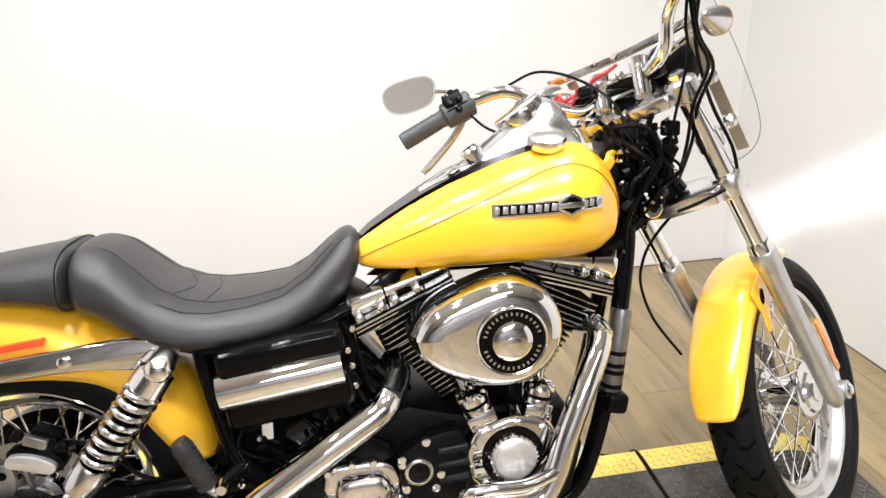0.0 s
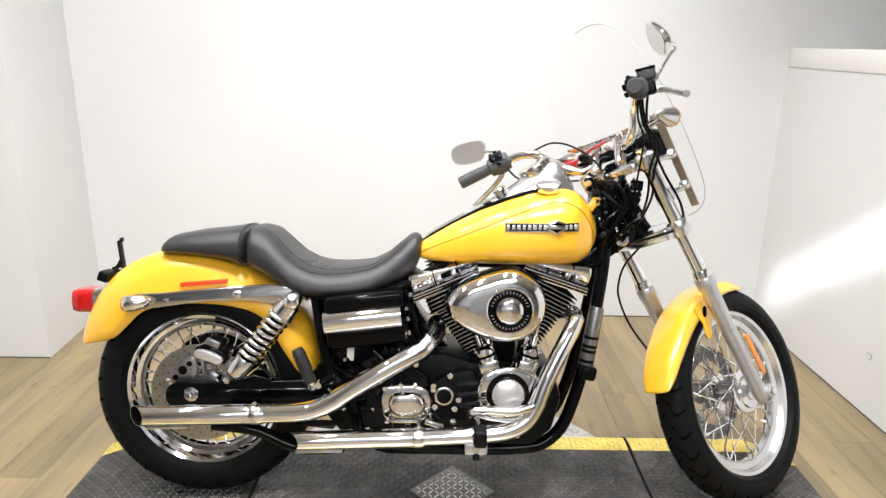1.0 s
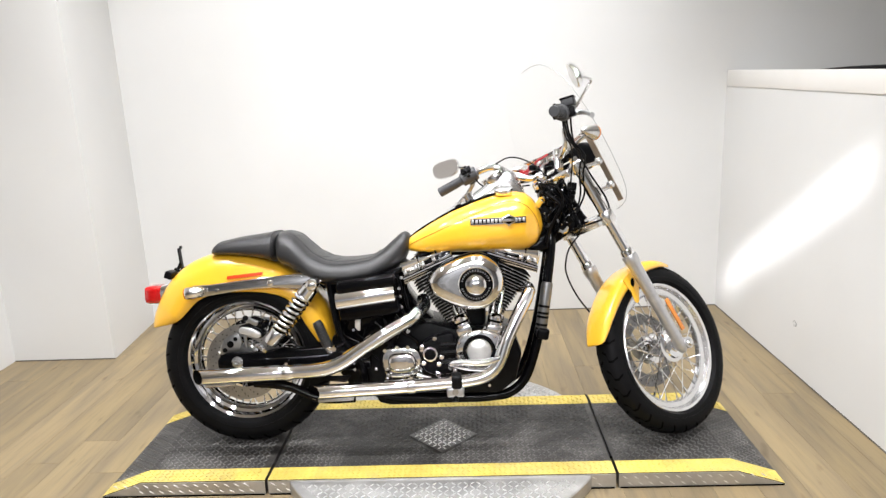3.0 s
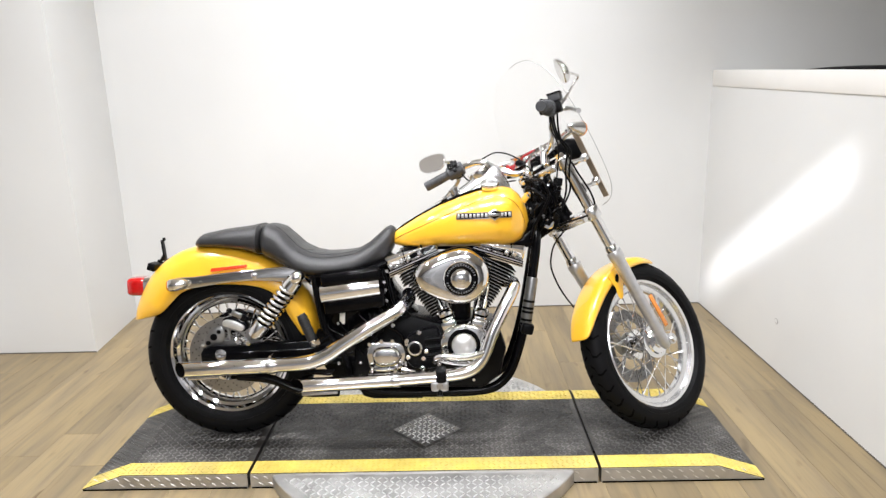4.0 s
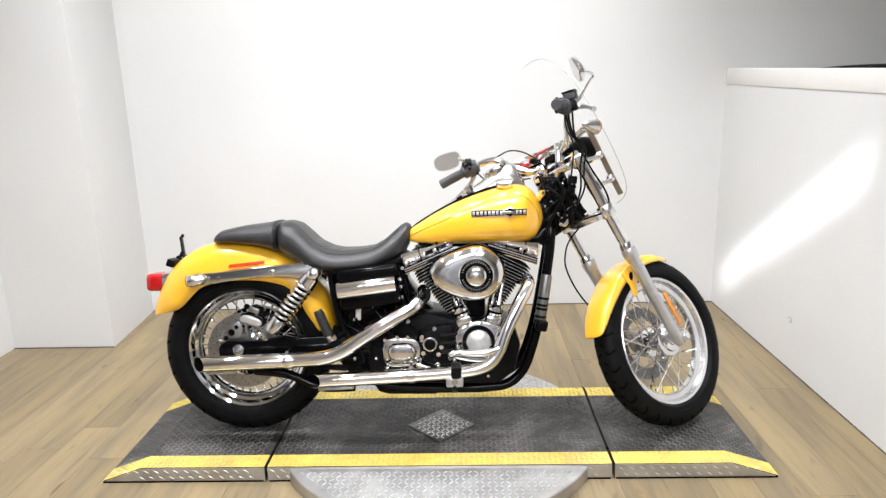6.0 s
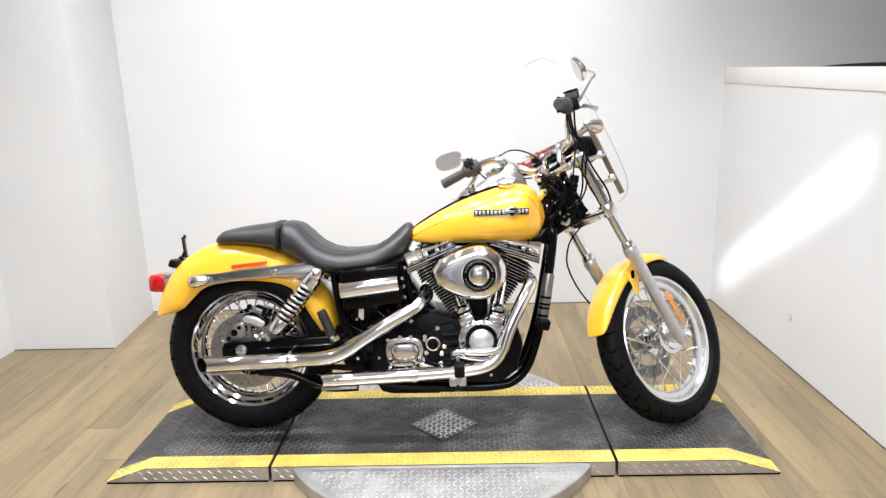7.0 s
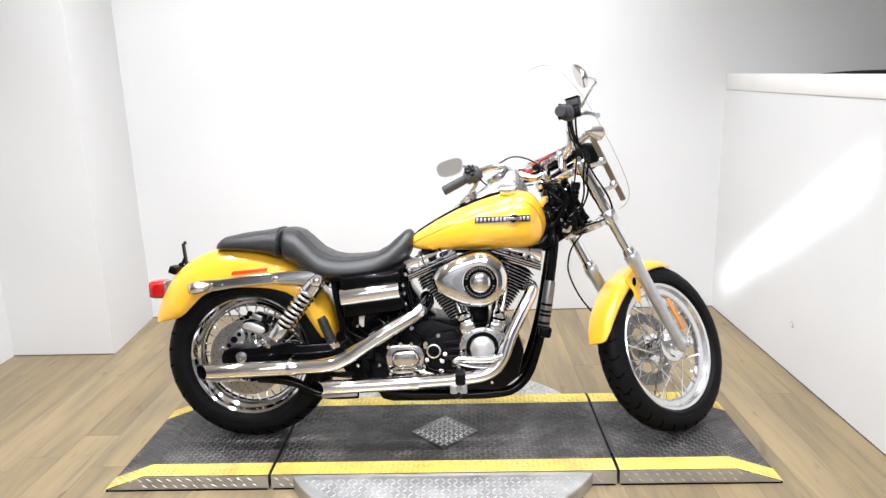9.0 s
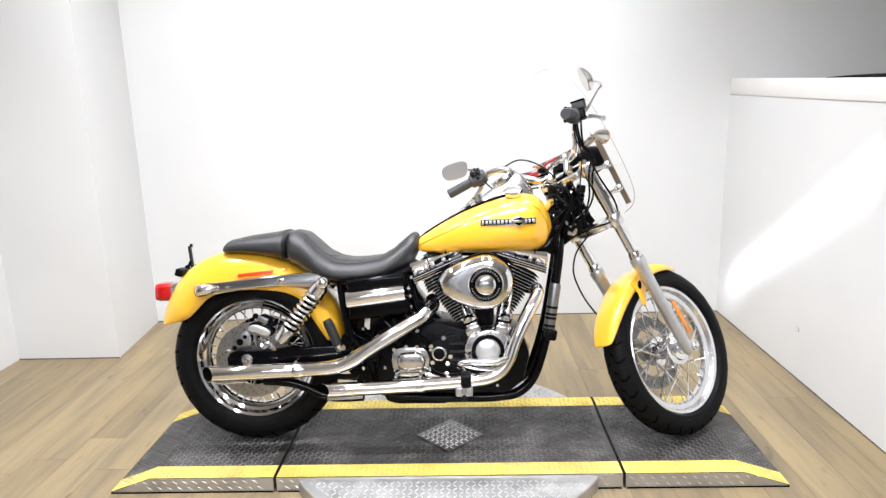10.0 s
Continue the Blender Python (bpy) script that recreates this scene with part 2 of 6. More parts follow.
def tube(bm, pts, r, seg=12, caps=True, loop=False):
    """A round bar along pts; r is one radius or one a point."""
    p = [Vector(q) for q in pts]
    rs = r if isinstance(r, (list, tuple)) else [r] * len(p)
    n = len(p)
    tan = []
    for i in range(n):
        if loop:
            d = p[(i + 1) % n] - p[i - 1]
        else:
            d = p[min(i + 1, n - 1)] - p[max(i - 1, 0)]
        tan.append(d.normalized())
    up = Vector((0, 0, 1)) if abs(tan[0].z) < 0.9 else Vector((0, 1, 0))
    u = tan[0].cross(up).normalized()
    rings = []
    for i in range(n):
        u = (u - tan[i] * u.dot(tan[i])).normalized()
        w = tan[i].cross(u)
        rings.append([p[i] + rs[i] * (math.cos(2 * math.pi * k / seg) * u + math.sin(2 * math.pi * k / seg) * w) for k in range(seg)])
    if loop:
        rings.append(rings[0])
    loft(bm, rings, True, caps and not loop)
    if loop:
        bmesh.ops.remove_doubles(bm, verts=bm.verts, dist=1e-6)
    return bm


def lathe(bm, profile, centre=(0, 0, 0), axis=(0, 1, 0), seg=32, caps=True):
    """Turns (along, radius) pairs round an axis."""
    axis = Vector(axis).normalized()
    ref = Vector((0, 0, 1)) if abs(axis.z) < 0.9 else Vector((1, 0, 0))
    u = axis.cross(ref).normalized()
    w = axis.cross(u)
    rings = []
    for along, rad in profile:
        rad = max(rad, 1e-4)
        rings.append([Vector(centre) + axis * along + rad * (math.cos(2 * math.pi * k / seg) * u + math.sin(2 * math.pi * k / seg) * w) for k in range(seg)])
    loft(bm, rings, True, caps)
    return bm


def bevel_all(bm, width, seg=2, angle=25):
    edges = [e for e in bm.edges if len(e.link_faces) == 2 and e.calc_face_angle(0) > radians(angle)]
    if width and edges:
        bmesh.ops.bevel(bm, geom=edges, offset=width, segments=seg, profile=0.5, affect="EDGES", clamp_overlap=True)
    return bm


def box(bm, c, s, rot=(0, 0, 0), bevel=0.0, seg=2):
    b2 = bmesh.new()
    bmesh.ops.create_cube(b2, size=1)
    for v in b2.verts:
        v.co = Vector((v.co.x * s[0], v.co.y * s[1], v.co.z * s[2]))
    bevel_all(b2, bevel, seg)
    b2.transform(pose(*c, *rot))
    merge(bm, b2)
    return bm


def merge(bm, b2):
    me = bpy.data.meshes.new("tmp")
    b2.to_mesh(me)
    b2.free()
    bm.from_mesh(me)
    bpy.data.meshes.remove(me)
    return bm


def prism(bm, outline, y0, y1, bevel=0.0, seg=2, angle=25):
    """An outline in x and z, from y0 to y1."""
    b2 = bmesh.new()
    a = [b2.verts.new((x, y0, z)) for x, z in outline]
    b = [b2.verts.new((x, y1, z)) for x, z in outline]
    b2.faces.new(a)
    b2.faces.new(b[::-1])
    for i in range(len(a)):
        j = (i + 1) % len(a)
        b2.faces.new((a[j], a[i], b[i], b[j]))
    bmesh.ops.recalc_face_normals(b2, faces=b2.faces)
    bevel_all(b2, bevel, seg, angle)
    merge(bm, b2)
    return bm


def round_outline(pts, n=5):
    p = spline([*[(x, 0, z) for x, z in pts], (pts[0][0], 0, pts[0][1])], n)[:-1]
    return [(q.x, q.z) for q in p]


def mapped(bm, m):
    bm.transform(m)
    return bm


def quad_box(bm, x0, x1, y0, y1, z0, z1):
    return box(bm, ((x0 + x1) / 2, (y0 + y1) / 2, (z0 + z1) / 2), (x1 - x0, y1 - y0, z1 - z0))


# ---- room ----
FLOOR = -0.055
XL, XR, YB, YF = -1.637, 2.378, 1.512, -6.0
XL2, YL2 = -1.064, 0.900
XR2 = XR + 1.15
XS0, XS1 = -4.2, 5.2


def wall(name, x0, x1, y0, y1, z0, z1, label, material=None):
    return tagged(part(name, quad_box(bmesh.new(), x0, x1, y0, y1, z0, z1), material or M_WALL, smooth=0), label, "wall", kind="structure")


tagged(part("floor", quad_box(bmesh.new(), XS0 - 0.2, XS1 + 0.2, YF - 0.2, YB + 0.2, FLOOR - 0.12, FLOOR - 0.002), M_JOINT, smooth=0), "light oak vinyl plank floor", "floor", kind="structure")
floor_ob = bpy.data.objects["floor"]
wall("wall_back", XL - 0.2, XR2 + 0.2, YB, YB + 0.15, FLOOR - 0.1, CEIL, "plain white painted back wall of the booth")
bm = prism(bmesh.new(), [(XL, -YL2), (XL2 - 0.012, -YL2), (XL2 - 0.070, -YB), (XL, -YB)], FLOOR - 0.1, CEIL)
bm.transform(Matrix.Rotation(radians(90), 4, "X"))
tagged(part("wall_left_pier", bm, M_WALL, smooth=0), "white painted boxed-out pier beside the back wall", "wall", kind="structure")
wall("wall_left", XL - 0.15, XL, -1.6, YB, FLOOR - 0.1, CEIL, "white painted side wall of the booth")
# unseen walls, added to close the room and shape reflections in the chrome
wall("wall_front", XS0 - 0.2, XS1 + 0.2, YF - 0.15, YF, FLOOR - 0.1, CEIL, "unseen grey wall added to shape the reflections", M_SHOP)
wall("wall_shop_left", XS0 - 0.15, XS0, YF, -1.6, FLOOR - 0.1, CEIL, "unseen grey side wall added to shape the reflections", M_SHOP)
wall("wall_shop_right", XS1, XS1 + 0.15, YF, -1.6, FLOOR - 0.1, CEIL, "unseen grey side wall added to shape the reflections", M_SHOP)
wall("wall_shop_back_left", XS0, XL - 0.15, -1.6, -1.45, FLOOR - 0.1, CEIL, "unseen grey wall beside the booth, added to shape the reflections", M_SHOP)
wall("wall_shop_back_right", XR2 + 0.15, XS1, -1.6, -1.45, FLOOR - 0.1, CEIL, "unseen grey wall beside the booth, added to shape the reflections", M_SHOP)
wall("wall_right", XR, XR2, -1.6, YB, FLOOR - 0.1, 1.30, "white painted half-height partition wall")
# painted grey for the shade above the partition
wall("wall_right_upper", XR2, XR2 + 0.15, -1.6, YB, 1.30, CEIL, "wall set back above the partition, its shade put into grey", M_WALL_SHADED)
tagged(part("ceiling", quad_box(bmesh.new(), XS0 - 0.2, XS1 + 0.2, YF - 0.2, YB + 0.2, CEIL, CEIL + 0.1), M_CEIL, smooth=0), "plain white ceiling", "ceiling", kind="structure")
# dark strips in place of shaded gaps along the wall feet, and a scuff on the partition
for n, (x0, x1, y0, y1) in enumerate(((XR - 0.003, XR + 0.001, -1.6, YB), (XL2 - 0.070, XR, YB - 0.003, YB + 0.001), (XL, XL2 - 0.012, YL2 - 0.003, YL2 + 0.001))):
    tagged(part("trim", quad_box(bmesh.new(), x0, x1, y0, y1, FLOOR, FLOOR + 0.005), M_GAP, smooth=0), "thin dark strip for the shaded gap under the white wall", "trim", kind="structure")
for r, a0, a1 in ((0.017, 10, 250), (0.013, 120, 330)):
    arc = [V(XR - 0.0002, 0.52 + r * math.cos(radians(a0 + (a1 - a0) * k / 12)), 0.18 + 0.8 * r * math.sin(radians(a0 + (a1 - a0) * k / 12))) for k in range(13)]
    part("scuff_mark", tube(bmesh.new(), arc, 0.0012, 5), M_SCUFF, bpy.data.objects["wall_right"], "faint grey scuff")
# the board along the partition's top, sagging a little towards the room
bm = bmesh.new()
box(bm, (0, 0, 0), (0.045, 3.08, 0.088), bevel=0.003)
tagged(part("trim", bm, M_TRIM, m=pose(XR + 0.0175, YB - 1.55, 1.2653, 1.3, 0, 0)), "white painted ledge board on the partition", "trim", kind="structure")
# black lead lying along the ledge
bm = bmesh.new()
tube(bm, spline([(XR + 0.03, 0.92, 1.305), (XR + 0.03, 0.7, 1.310), (XR + 0.04, 0.45, 1.319), (XR + 0.05, 0.2, 1.321), (XR + 0.06, -0.1, 1.316), (XR + 0.08, -0.5, 1.311), (XR + 0.1, -1.2, 1.308)], 6), 0.0078, 8)
tagged(part("black_cable", bm, M_PLASTIC), "black rubber cable lying on the white ledge", "cable")

# ---- platform ----
platform = tagged(new("display_platform"), "low worn black steel platform with yellow safety edges", "platform")
platform.location = (0.75, -0.100, FLOOR)
PX0, PX1, PF0, PF1, PY0, PY1 = -0.452, 1.932, -0.307, 1.772, -0.402, 0.202
S1, S2, GAP = 0.142, 1.363, 0.011
to_platform = Matrix.Translation((-0.75, 0.100, -FLOOR))


def deck_height(x):
    if x < PF0:
        return FLOOR + 0.004 + (x - PX0) / (PF0 - PX0) * (-0.004 - FLOOR)
    if x > PF1:
        return FLOOR + 0.004 + (PX1 - x) / (PX1 - PF1) * (-0.004 - FLOOR)
    return 0.0


def slab(xs, y0, y1, lift, base):
    """A slab over the stations xs that follows the deck's height."""
    bm = bmesh.new()
    rings = []
    for x in xs:
        z = deck_height(x) + lift
        b = (deck_height(x) + base[1]) if base[0] else FLOOR
        rings.append([V(x, y0, b), V(x, y1, b), V(x, y1, z), V(x, y0, z)])
    loft(bm, rings)
    return mapped(bm, to_platform)


def lugs(spots, size, height, slope=True):
    """Raised tread-plate lugs, each a low lozenge, alternately turned."""
    verts, faces = [], []
    for x, y, a in spots:
        z = deck_height(x) if slope else 0.0
        c, s = math.cos(a), math.sin(a)
        k = len(verts)
        for u, v, h in ((-1, 0, 0), (0, -0.2, 0), (1, 0, 0), (0, 0.2, 0), (-0.45, 0, 1), (0.45, 0, 1)):
            verts.append((x + size * (u * c - v * s), y + size * (u * s + v * c), z + h * height + 0.0005))
        faces += [(k, k + 1, k + 4), (k + 1, k + 5, k + 4), (k + 1, k + 2, k + 5), (k + 2, k + 3, k + 5), (k + 3, k + 4, k + 5), (k, k + 4, k + 3)]
    bm = bmesh.new()
    me = bpy.data.meshes.new("tmp")
    me.from_pydata(verts, [], faces)
    bm.from_mesh(me)
    bpy.data.meshes.remove(me)
    return bm


def lug_grid(x0, x1, y0, y1, pitch, keep=lambda x, y: True):
    out = []
    for i in range(int((x1 - x0) / pitch)):
        for j in range(int((y1 - y0) / pitch)):
            x, y = x0 + (i + 0.5) * pitch, y0 + (j + 0.5) * pitch
            if keep(x, y):
                out.append((x, y, radians(45) if (i + j) % 2 else radians(-45)))
    return out


DX, DY, DR = 0.755, -0.117, 0.131
SW = 0.078
for name, xs in (("ramp_panel", [PX0, PF0, S1 - GAP / 2]), ("deck_panel", [S1 + GAP / 2, S2 - GAP / 2]), ("ramp_panel", [S2 + GAP / 2, PF1, PX1])):
    panel = part(name, slab(xs, PY0, PY1, 0, (False, 0)), M_DECK, platform, "worn black tread-plate panel" if name == "deck_panel" else "black tread-plate ramp end", smooth=0)
    part("safety_stripe", slab(xs, PY0, PY0 + SW, 0.0012, (True, 0.0002)), M_SAFETY, panel, "scuffed yellow safety stripe", smooth=0)
    part("safety_stripe", slab(xs, PY1 - SW, PY1, 0.0012, (True, 0.0002)), M_SAFETY, panel, "scuffed yellow safety stripe", smooth=0)
    lo, hi = xs[0], xs[-1]
    spots = lug_grid(lo + 0.01, hi - 0.01, PY0 + SW, PY1 - SW, 0.0185, lambda x, y: abs(x - DX) + abs(y - DY) > DR + 0.012)
    tagged(part("tread_lug", mapped(lugs(spots, 0.0115, 0.0030), to_platform), M_LUG, panel, smooth=0), kind="stuff")
    spots = [q for y0 in (PY0 + 0.002, PY1 - SW + 0.002) for q in lug_grid(lo + 0.01, hi - 0.01, y0, y0 + SW - 0.004, 0.0185)]
    tagged(part("stripe_lug", mapped(lugs(spots, 0.0110, 0.0034), to_platform), M_SAFETY, panel, smooth=0), kind="stuff")
    # bare tread-plate face along the front
    bm = bmesh.new()
    fx = [(x, max(deck_height(x) - 0.002, FLOOR + 0.002)) for x in xs]
    rings = [[V(x, PY0 - 0.004, FLOOR + 0.001), V(x, PY0 - 0.0008, FLOOR + 0.001), V(x, PY0 - 0.0008, z), V(x, PY0 - 0.004, z)] for x, z in fx]
    loft(bm, rings)
    part("front_face", mapped(bm, to_platform), M_PLATE, panel, "bare tread-plate edge", smooth=0)
    part("foot_strip", mapped(quad_box(bmesh.new(), xs[0] + 0.004, xs[-1] - 0.004, PY0 - 0.006, PY0 - 0.001, FLOOR, FLOOR + 0.005), to_platform), M_GROOVE, panel, "dark strip along the foot", smooth=0)
    spots = [(lo + 0.02 + 0.036 * (i + 0.5 * j), -0.014 - 0.024 * j, radians(-34)) for i in range(int((hi - lo - 0.040) / 0.036)) for j in range(2)]
    spots = [s for s in spots if deck_height(s[0]) + s[1] > FLOOR + 0.008]
    bm = lugs(spots, 0.0125, 0.0012, False)
    bm.transform(Matrix.Translation((0, PY0 - 0.004, 0)) @ Matrix.Rotation(radians(90), 4, "X"))
    tagged(part("edge_lug", mapped(bm, to_platform), M_PLATELUG, panel, smooth=0), kind="stuff")
bm = prism(bmesh.new(), [(-DR, 0), (0, -DR), (DR, 0), (0, DR)], 0, 0.002)
bm.transform(Matrix.Translation((DX, DY, 0.0022)) @ Matrix.Rotation(radians(90), 4, "X"))
inlay = part("diamond_inlay", mapped(bm, to_platform), M_INLAY, platform, "bare steel diamond plate inlay", smooth=0)
spots = lug_grid(DX - DR, DX + DR, DY - DR, DY + DR, 0.0185, lambda x, y: abs(x - DX) + abs(y - DY) < DR - 0.012)
bm = lugs(spots, 0.0135, 0.0055)
bm.transform(Matrix.Translation((0, 0, 0.0022)))
tagged(part("tread_lug", mapped(bm, to_platform), M_PLATELUG, inlay, smooth=0), kind="stuff")

# the round turntable under the platform
TR = 0.607
turntable = tagged(part("turntable", lathe(bmesh.new(), [(FLOOR, TR), (-0.010, TR), (-0.0065, TR - 0.004), (-0.006, TR - 0.02)], (0.75, -0.100, 0), (0, 0, 1), 96), M_PLATE), "round bare aluminium tread-plate turntable on the floor", "turntable")
spots = lug_grid(0.75 - TR, 0.75 + TR, -0.100 - TR, -0.100 + TR, 0.0215, lambda x, y: (x - 0.75) ** 2 + (y + 0.100) ** 2 < (TR - 0.025) ** 2 and (y < PY0 - 0.015 or y > PY1 + 0.015))
bm = lugs(spots, 0.0125, 0.0038, False)
bm.transform(Matrix.Translation((0, 0, -0.006)))
tagged(part("tread_lug", bm, M_PLATELUG, turntable, smooth=0), kind="stuff")

# ---- motorcycle ----
bike = tagged(new("motorcycle"), "yellow and chrome cruiser motorcycle leaning on its stand", "motorcycle")
bike.matrix_world = pose(0.0075, -0.097, 0.001, -8.0, 0, 0.3) @ Matrix.Scale(0.99, 4)
RAKE, STEER_DEG, BAR_DEG = 29.0, 39.5, 43.0
axis_dir = Vector((-math.sin(radians(RAKE)), 0, math.cos(radians(RAKE))))
S0 = Vector((1.753, 0, 0))
STEER, BAR = (Matrix.Translation(S0) @ Matrix.Rotation(radians(a), 4, axis_dir) @ Matrix.Translation(-S0) for a in (STEER_DEG, BAR_DEG))


def sup(w, h, n, a):
    c, s = math.cos(a), math.sin(a)
    return w * math.copysign(abs(c) ** (2 / n), c), h * math.copysign(abs(s) ** (2 / n), s)


# wheels: axle along y at the origin
def wheel(name, label, centre, rim_r, tyre_r, tyre_w, rim_w, front):
    hw = rim_w / 2
    bm = bmesh.new()
    prof = [(-hw, rim_r - 0.012), (-hw - 0.004, rim_r - 0.003), (-hw - 0.002, rim_r + 0.001), (-hw + 0.004, rim_r - 0.002), (-hw + 0.007, rim_r - 0.013), (-hw + 0.016, rim_r - 0.017),
            (-hw + 0.022, rim_r - 0.031), (-hw * 0.3, rim_r - 0.036), (hw * 0.3, rim_r - 0.036), (hw - 0.022, rim_r - 0.031), (hw - 0.016, rim_r - 0.017), (hw - 0.007, rim_r - 0.013),
            (hw - 0.004, rim_r - 0.002), (hw + 0.002, rim_r + 0.001), (hw + 0.004, rim_r - 0.003), (hw, rim_r - 0.012),
            (hw - 0.02, rim_r - 0.021), (hw - 0.027, rim_r - 0.037), (hw * 0.3, rim_r - 0.043), (-hw * 0.3, rim_r - 0.043), (-hw + 0.027, rim_r - 0.037), (-hw + 0.02, rim_r - 0.021), (-hw, rim_r - 0.012)]
    lathe(bm, prof, seg=96, caps=False)
    rim = part(name, bm, M_SATIN if front else M_CHROME, bike, label, m=centre)
    # tyre
    bm = bmesh.new()
    w, h = tyre_w / 2, tyre_r - rim_r
    prof = []
    n = 30
    for i in range(n + 1):
        a = math.pi * (i / n) * 1.24 - math.pi * 0.12
        y = -w * math.copysign(abs(math.cos(a)) ** 0.75, math.cos(a))
        r = rim_r + h * 0.36 + (h * 0.64) * math.copysign(abs(math.sin(a)) ** 0.9, math.sin(a))
        prof.append((y if r > rim_r + 0.01 else math.copysign(max(abs(y), hw), y), r))
    prof = [(-hw + 0.004, rim_r - 0.004), *prof, (hw - 0.004, rim_r - 0.004)]
    lathe(bm, prof, seg=112, caps=False)
    part("tyre", bm, M_RUBBER, rim, "black road tyre")
    # tread grooves: short slanting dark strips that bend, in two rows, coloured as shaded cuts
    verts, faces = [], []

    def skin(v, ang, lift):
        a = math.acos(max(-1, min(1, abs(v) ** (1 / 0.75))))
        r = rim_r + h * 0.36 + h * 0.64 * math.sin(a) ** 0.9 + lift
        return (r * math.cos(ang), v * w, r * math.sin(ang))
    count = 30
    for i in range(count):
        for side in (-1, 1):
            base = 2 * math.pi * (i + (0.5 if side > 0 else 0)) / count
            line = [(0.06, 0.00), (0.34, 0.035), (0.44, 0.11), (0.70, 0.12), (0.93, 0.085)]
            k = len(verts)
            line = [(a[0] + (b[0] - a[0]) * q / 6, a[1] + (b[1] - a[1]) * q / 6) for a, b in zip(line, line[1:]) for q in range(6)] + line[-1:]
            for v, da in line:
                for s in (-1, 1):
                    verts.append(skin(side * v, base + da + s * 0.013, 0.0008))
            for q in range(len(line) - 1):
                faces.append((k + 2 * q, k + 2 * q + 1, k + 2 * q + 3, k + 2 * q + 2))
    me = bpy.data.meshes.new("tread_groove")
    me.from_pydata(verts, [], faces)
    me.materials.append(M_GROOVE)
    tagged(share("tread_groove", me, rim, Matrix()), kind="stuff")
    # raised ring on the sidewall
    for s in (-1, 1):
        bm = lathe(bmesh.new(), [(s * (w - 0.004), rim_r + h * 0.28), (s * (w + 0.001), rim_r + h * 0.29), (s * (w + 0.001), rim_r + h * 0.32), (s * (w - 0.004), rim_r + h * 0.33)], seg=96, caps=False)
        part("sidewall_rib", bm, M_RUBBER, rim)
    # hub
    bm = bmesh.new()
    if front:
        prof = [(-0.068, 0.012), (-0.068, 0.022), (-0.064, 0.026), (-0.062, 0.046), (-0.056, 0.050), (-0.054, 0.061), (-0.051, 0.066), (-0.046, 0.066), (-0.043, 0.061), (-0.034, 0.040), (-0.01, 0.033), (0.03, 0.036), (0.036, 0.057), (0.042, 0.057), (0.05, 0.03), (0.06, 0.02)]
    else:
        prof = [(-0.075, 0.02), (-0.07, 0.042), (-0.055, 0.045), (-0.05, 0.062), (-0.044, 0.062), (-0.038, 0.04), (0.04, 0.04), (0.046, 0.06), (0.055, 0.06), (0.07, 0.035)]
    lathe(bm, prof, seg=48)
    part("hub", bm, M_CHROME, rim, "chrome wheel hub")
    # laced spokes with nipples
    for side, fl_y, fl_r in ((-1, -0.047, 0.063 if front else 0.052), (1, 0.040, 0.050)):
        for lead in (-1, 1):
            a0 = 0.14 * (1 if side > 0 else -1)
            p0 = V(fl_r * math.cos(lead * 0.95 + a0), fl_y + lead * 0.003, fl_r * math.sin(lead * 0.95 + a0))
            p1 = V((rim_r - 0.042) * math.cos(a0 + lead * 0.075), side * 0.010, (rim_r - 0.042) * math.sin(a0 + lead * 0.075))
            bm = tube(bmesh.new(), [p0, p0.lerp(p1, 0.5), p0.lerp(p1, 0.92)], 0.0021, 6)
            tube(bm, [p0.lerp(p1, 0.90), p1], 0.0042, 6)
            me = finish(bm, "spoke", M_CHROME)
            for k in range(10):
                share("spoke", me, rim, Matrix.Rotation(2 * math.pi * k / 10, 4, "Y"))
    return rim


def disc(name, parent, y, r_out, r_in, arms, material, seg=72):
    """A drilled brake disc with its carrier."""
    bm = lathe(bmesh.new(), [(y - 0.0025, r_in), (y - 0.0025, r_out), (y + 0.0025, r_out), (y + 0.0025, r_in), (y - 0.0025, r_in)], seg=seg, caps=False)
    d = part(name, bm, material, parent, "drilled steel brake disc")
    bm = bmesh.new()
    for k in range(arms):
        a = 2 * math.pi * k / arms
        tube(bm, [(0.05 * math.cos(a), y, 0.05 * math.sin(a)), ((r_in + 0.008) * math.cos(a + 0.25), y, (r_in + 0.008) * math.sin(a + 0.25))], 0.006, 6)
    lathe(bm, [(y - 0.004, 0.03), (y - 0.004, 0.056), (y + 0.004, 0.056), (y + 0.004, 0.03)], seg=40, caps=False)
    part("carrier", bm, M_STEEL, d)
    # near-black discs on the plate stand in for the shaded holes
    bm = bmesh.new()
    for k in range(22):
        for j, rr in enumerate((0.25, 0.5, 0.75)):
            a = 2 * math.pi * (k + j * 0.33) / 22
            r = r_in + (r_out - r_in) * rr
            lathe(bm, [(y - 0.0031, 0.0023), (y - 0.0024, 0.0023)], (r * math.cos(a), 0, r * math.sin(a)), seg=8)
    tagged(part("drilled_hole", bm, M_GROOVE, d), kind="stuff")
    return d


REAR_C = pose(0.007, 0, 0.327)
rear_wheel = wheel("rear_wheel", "laced chrome rear wheel with black tyre", REAR_C, 0.232, 0.327, 0.154, 0.103, False)
disc("brake_disc", rear_wheel, -0.078, 0.146, 0.098, 5, M_DISC)
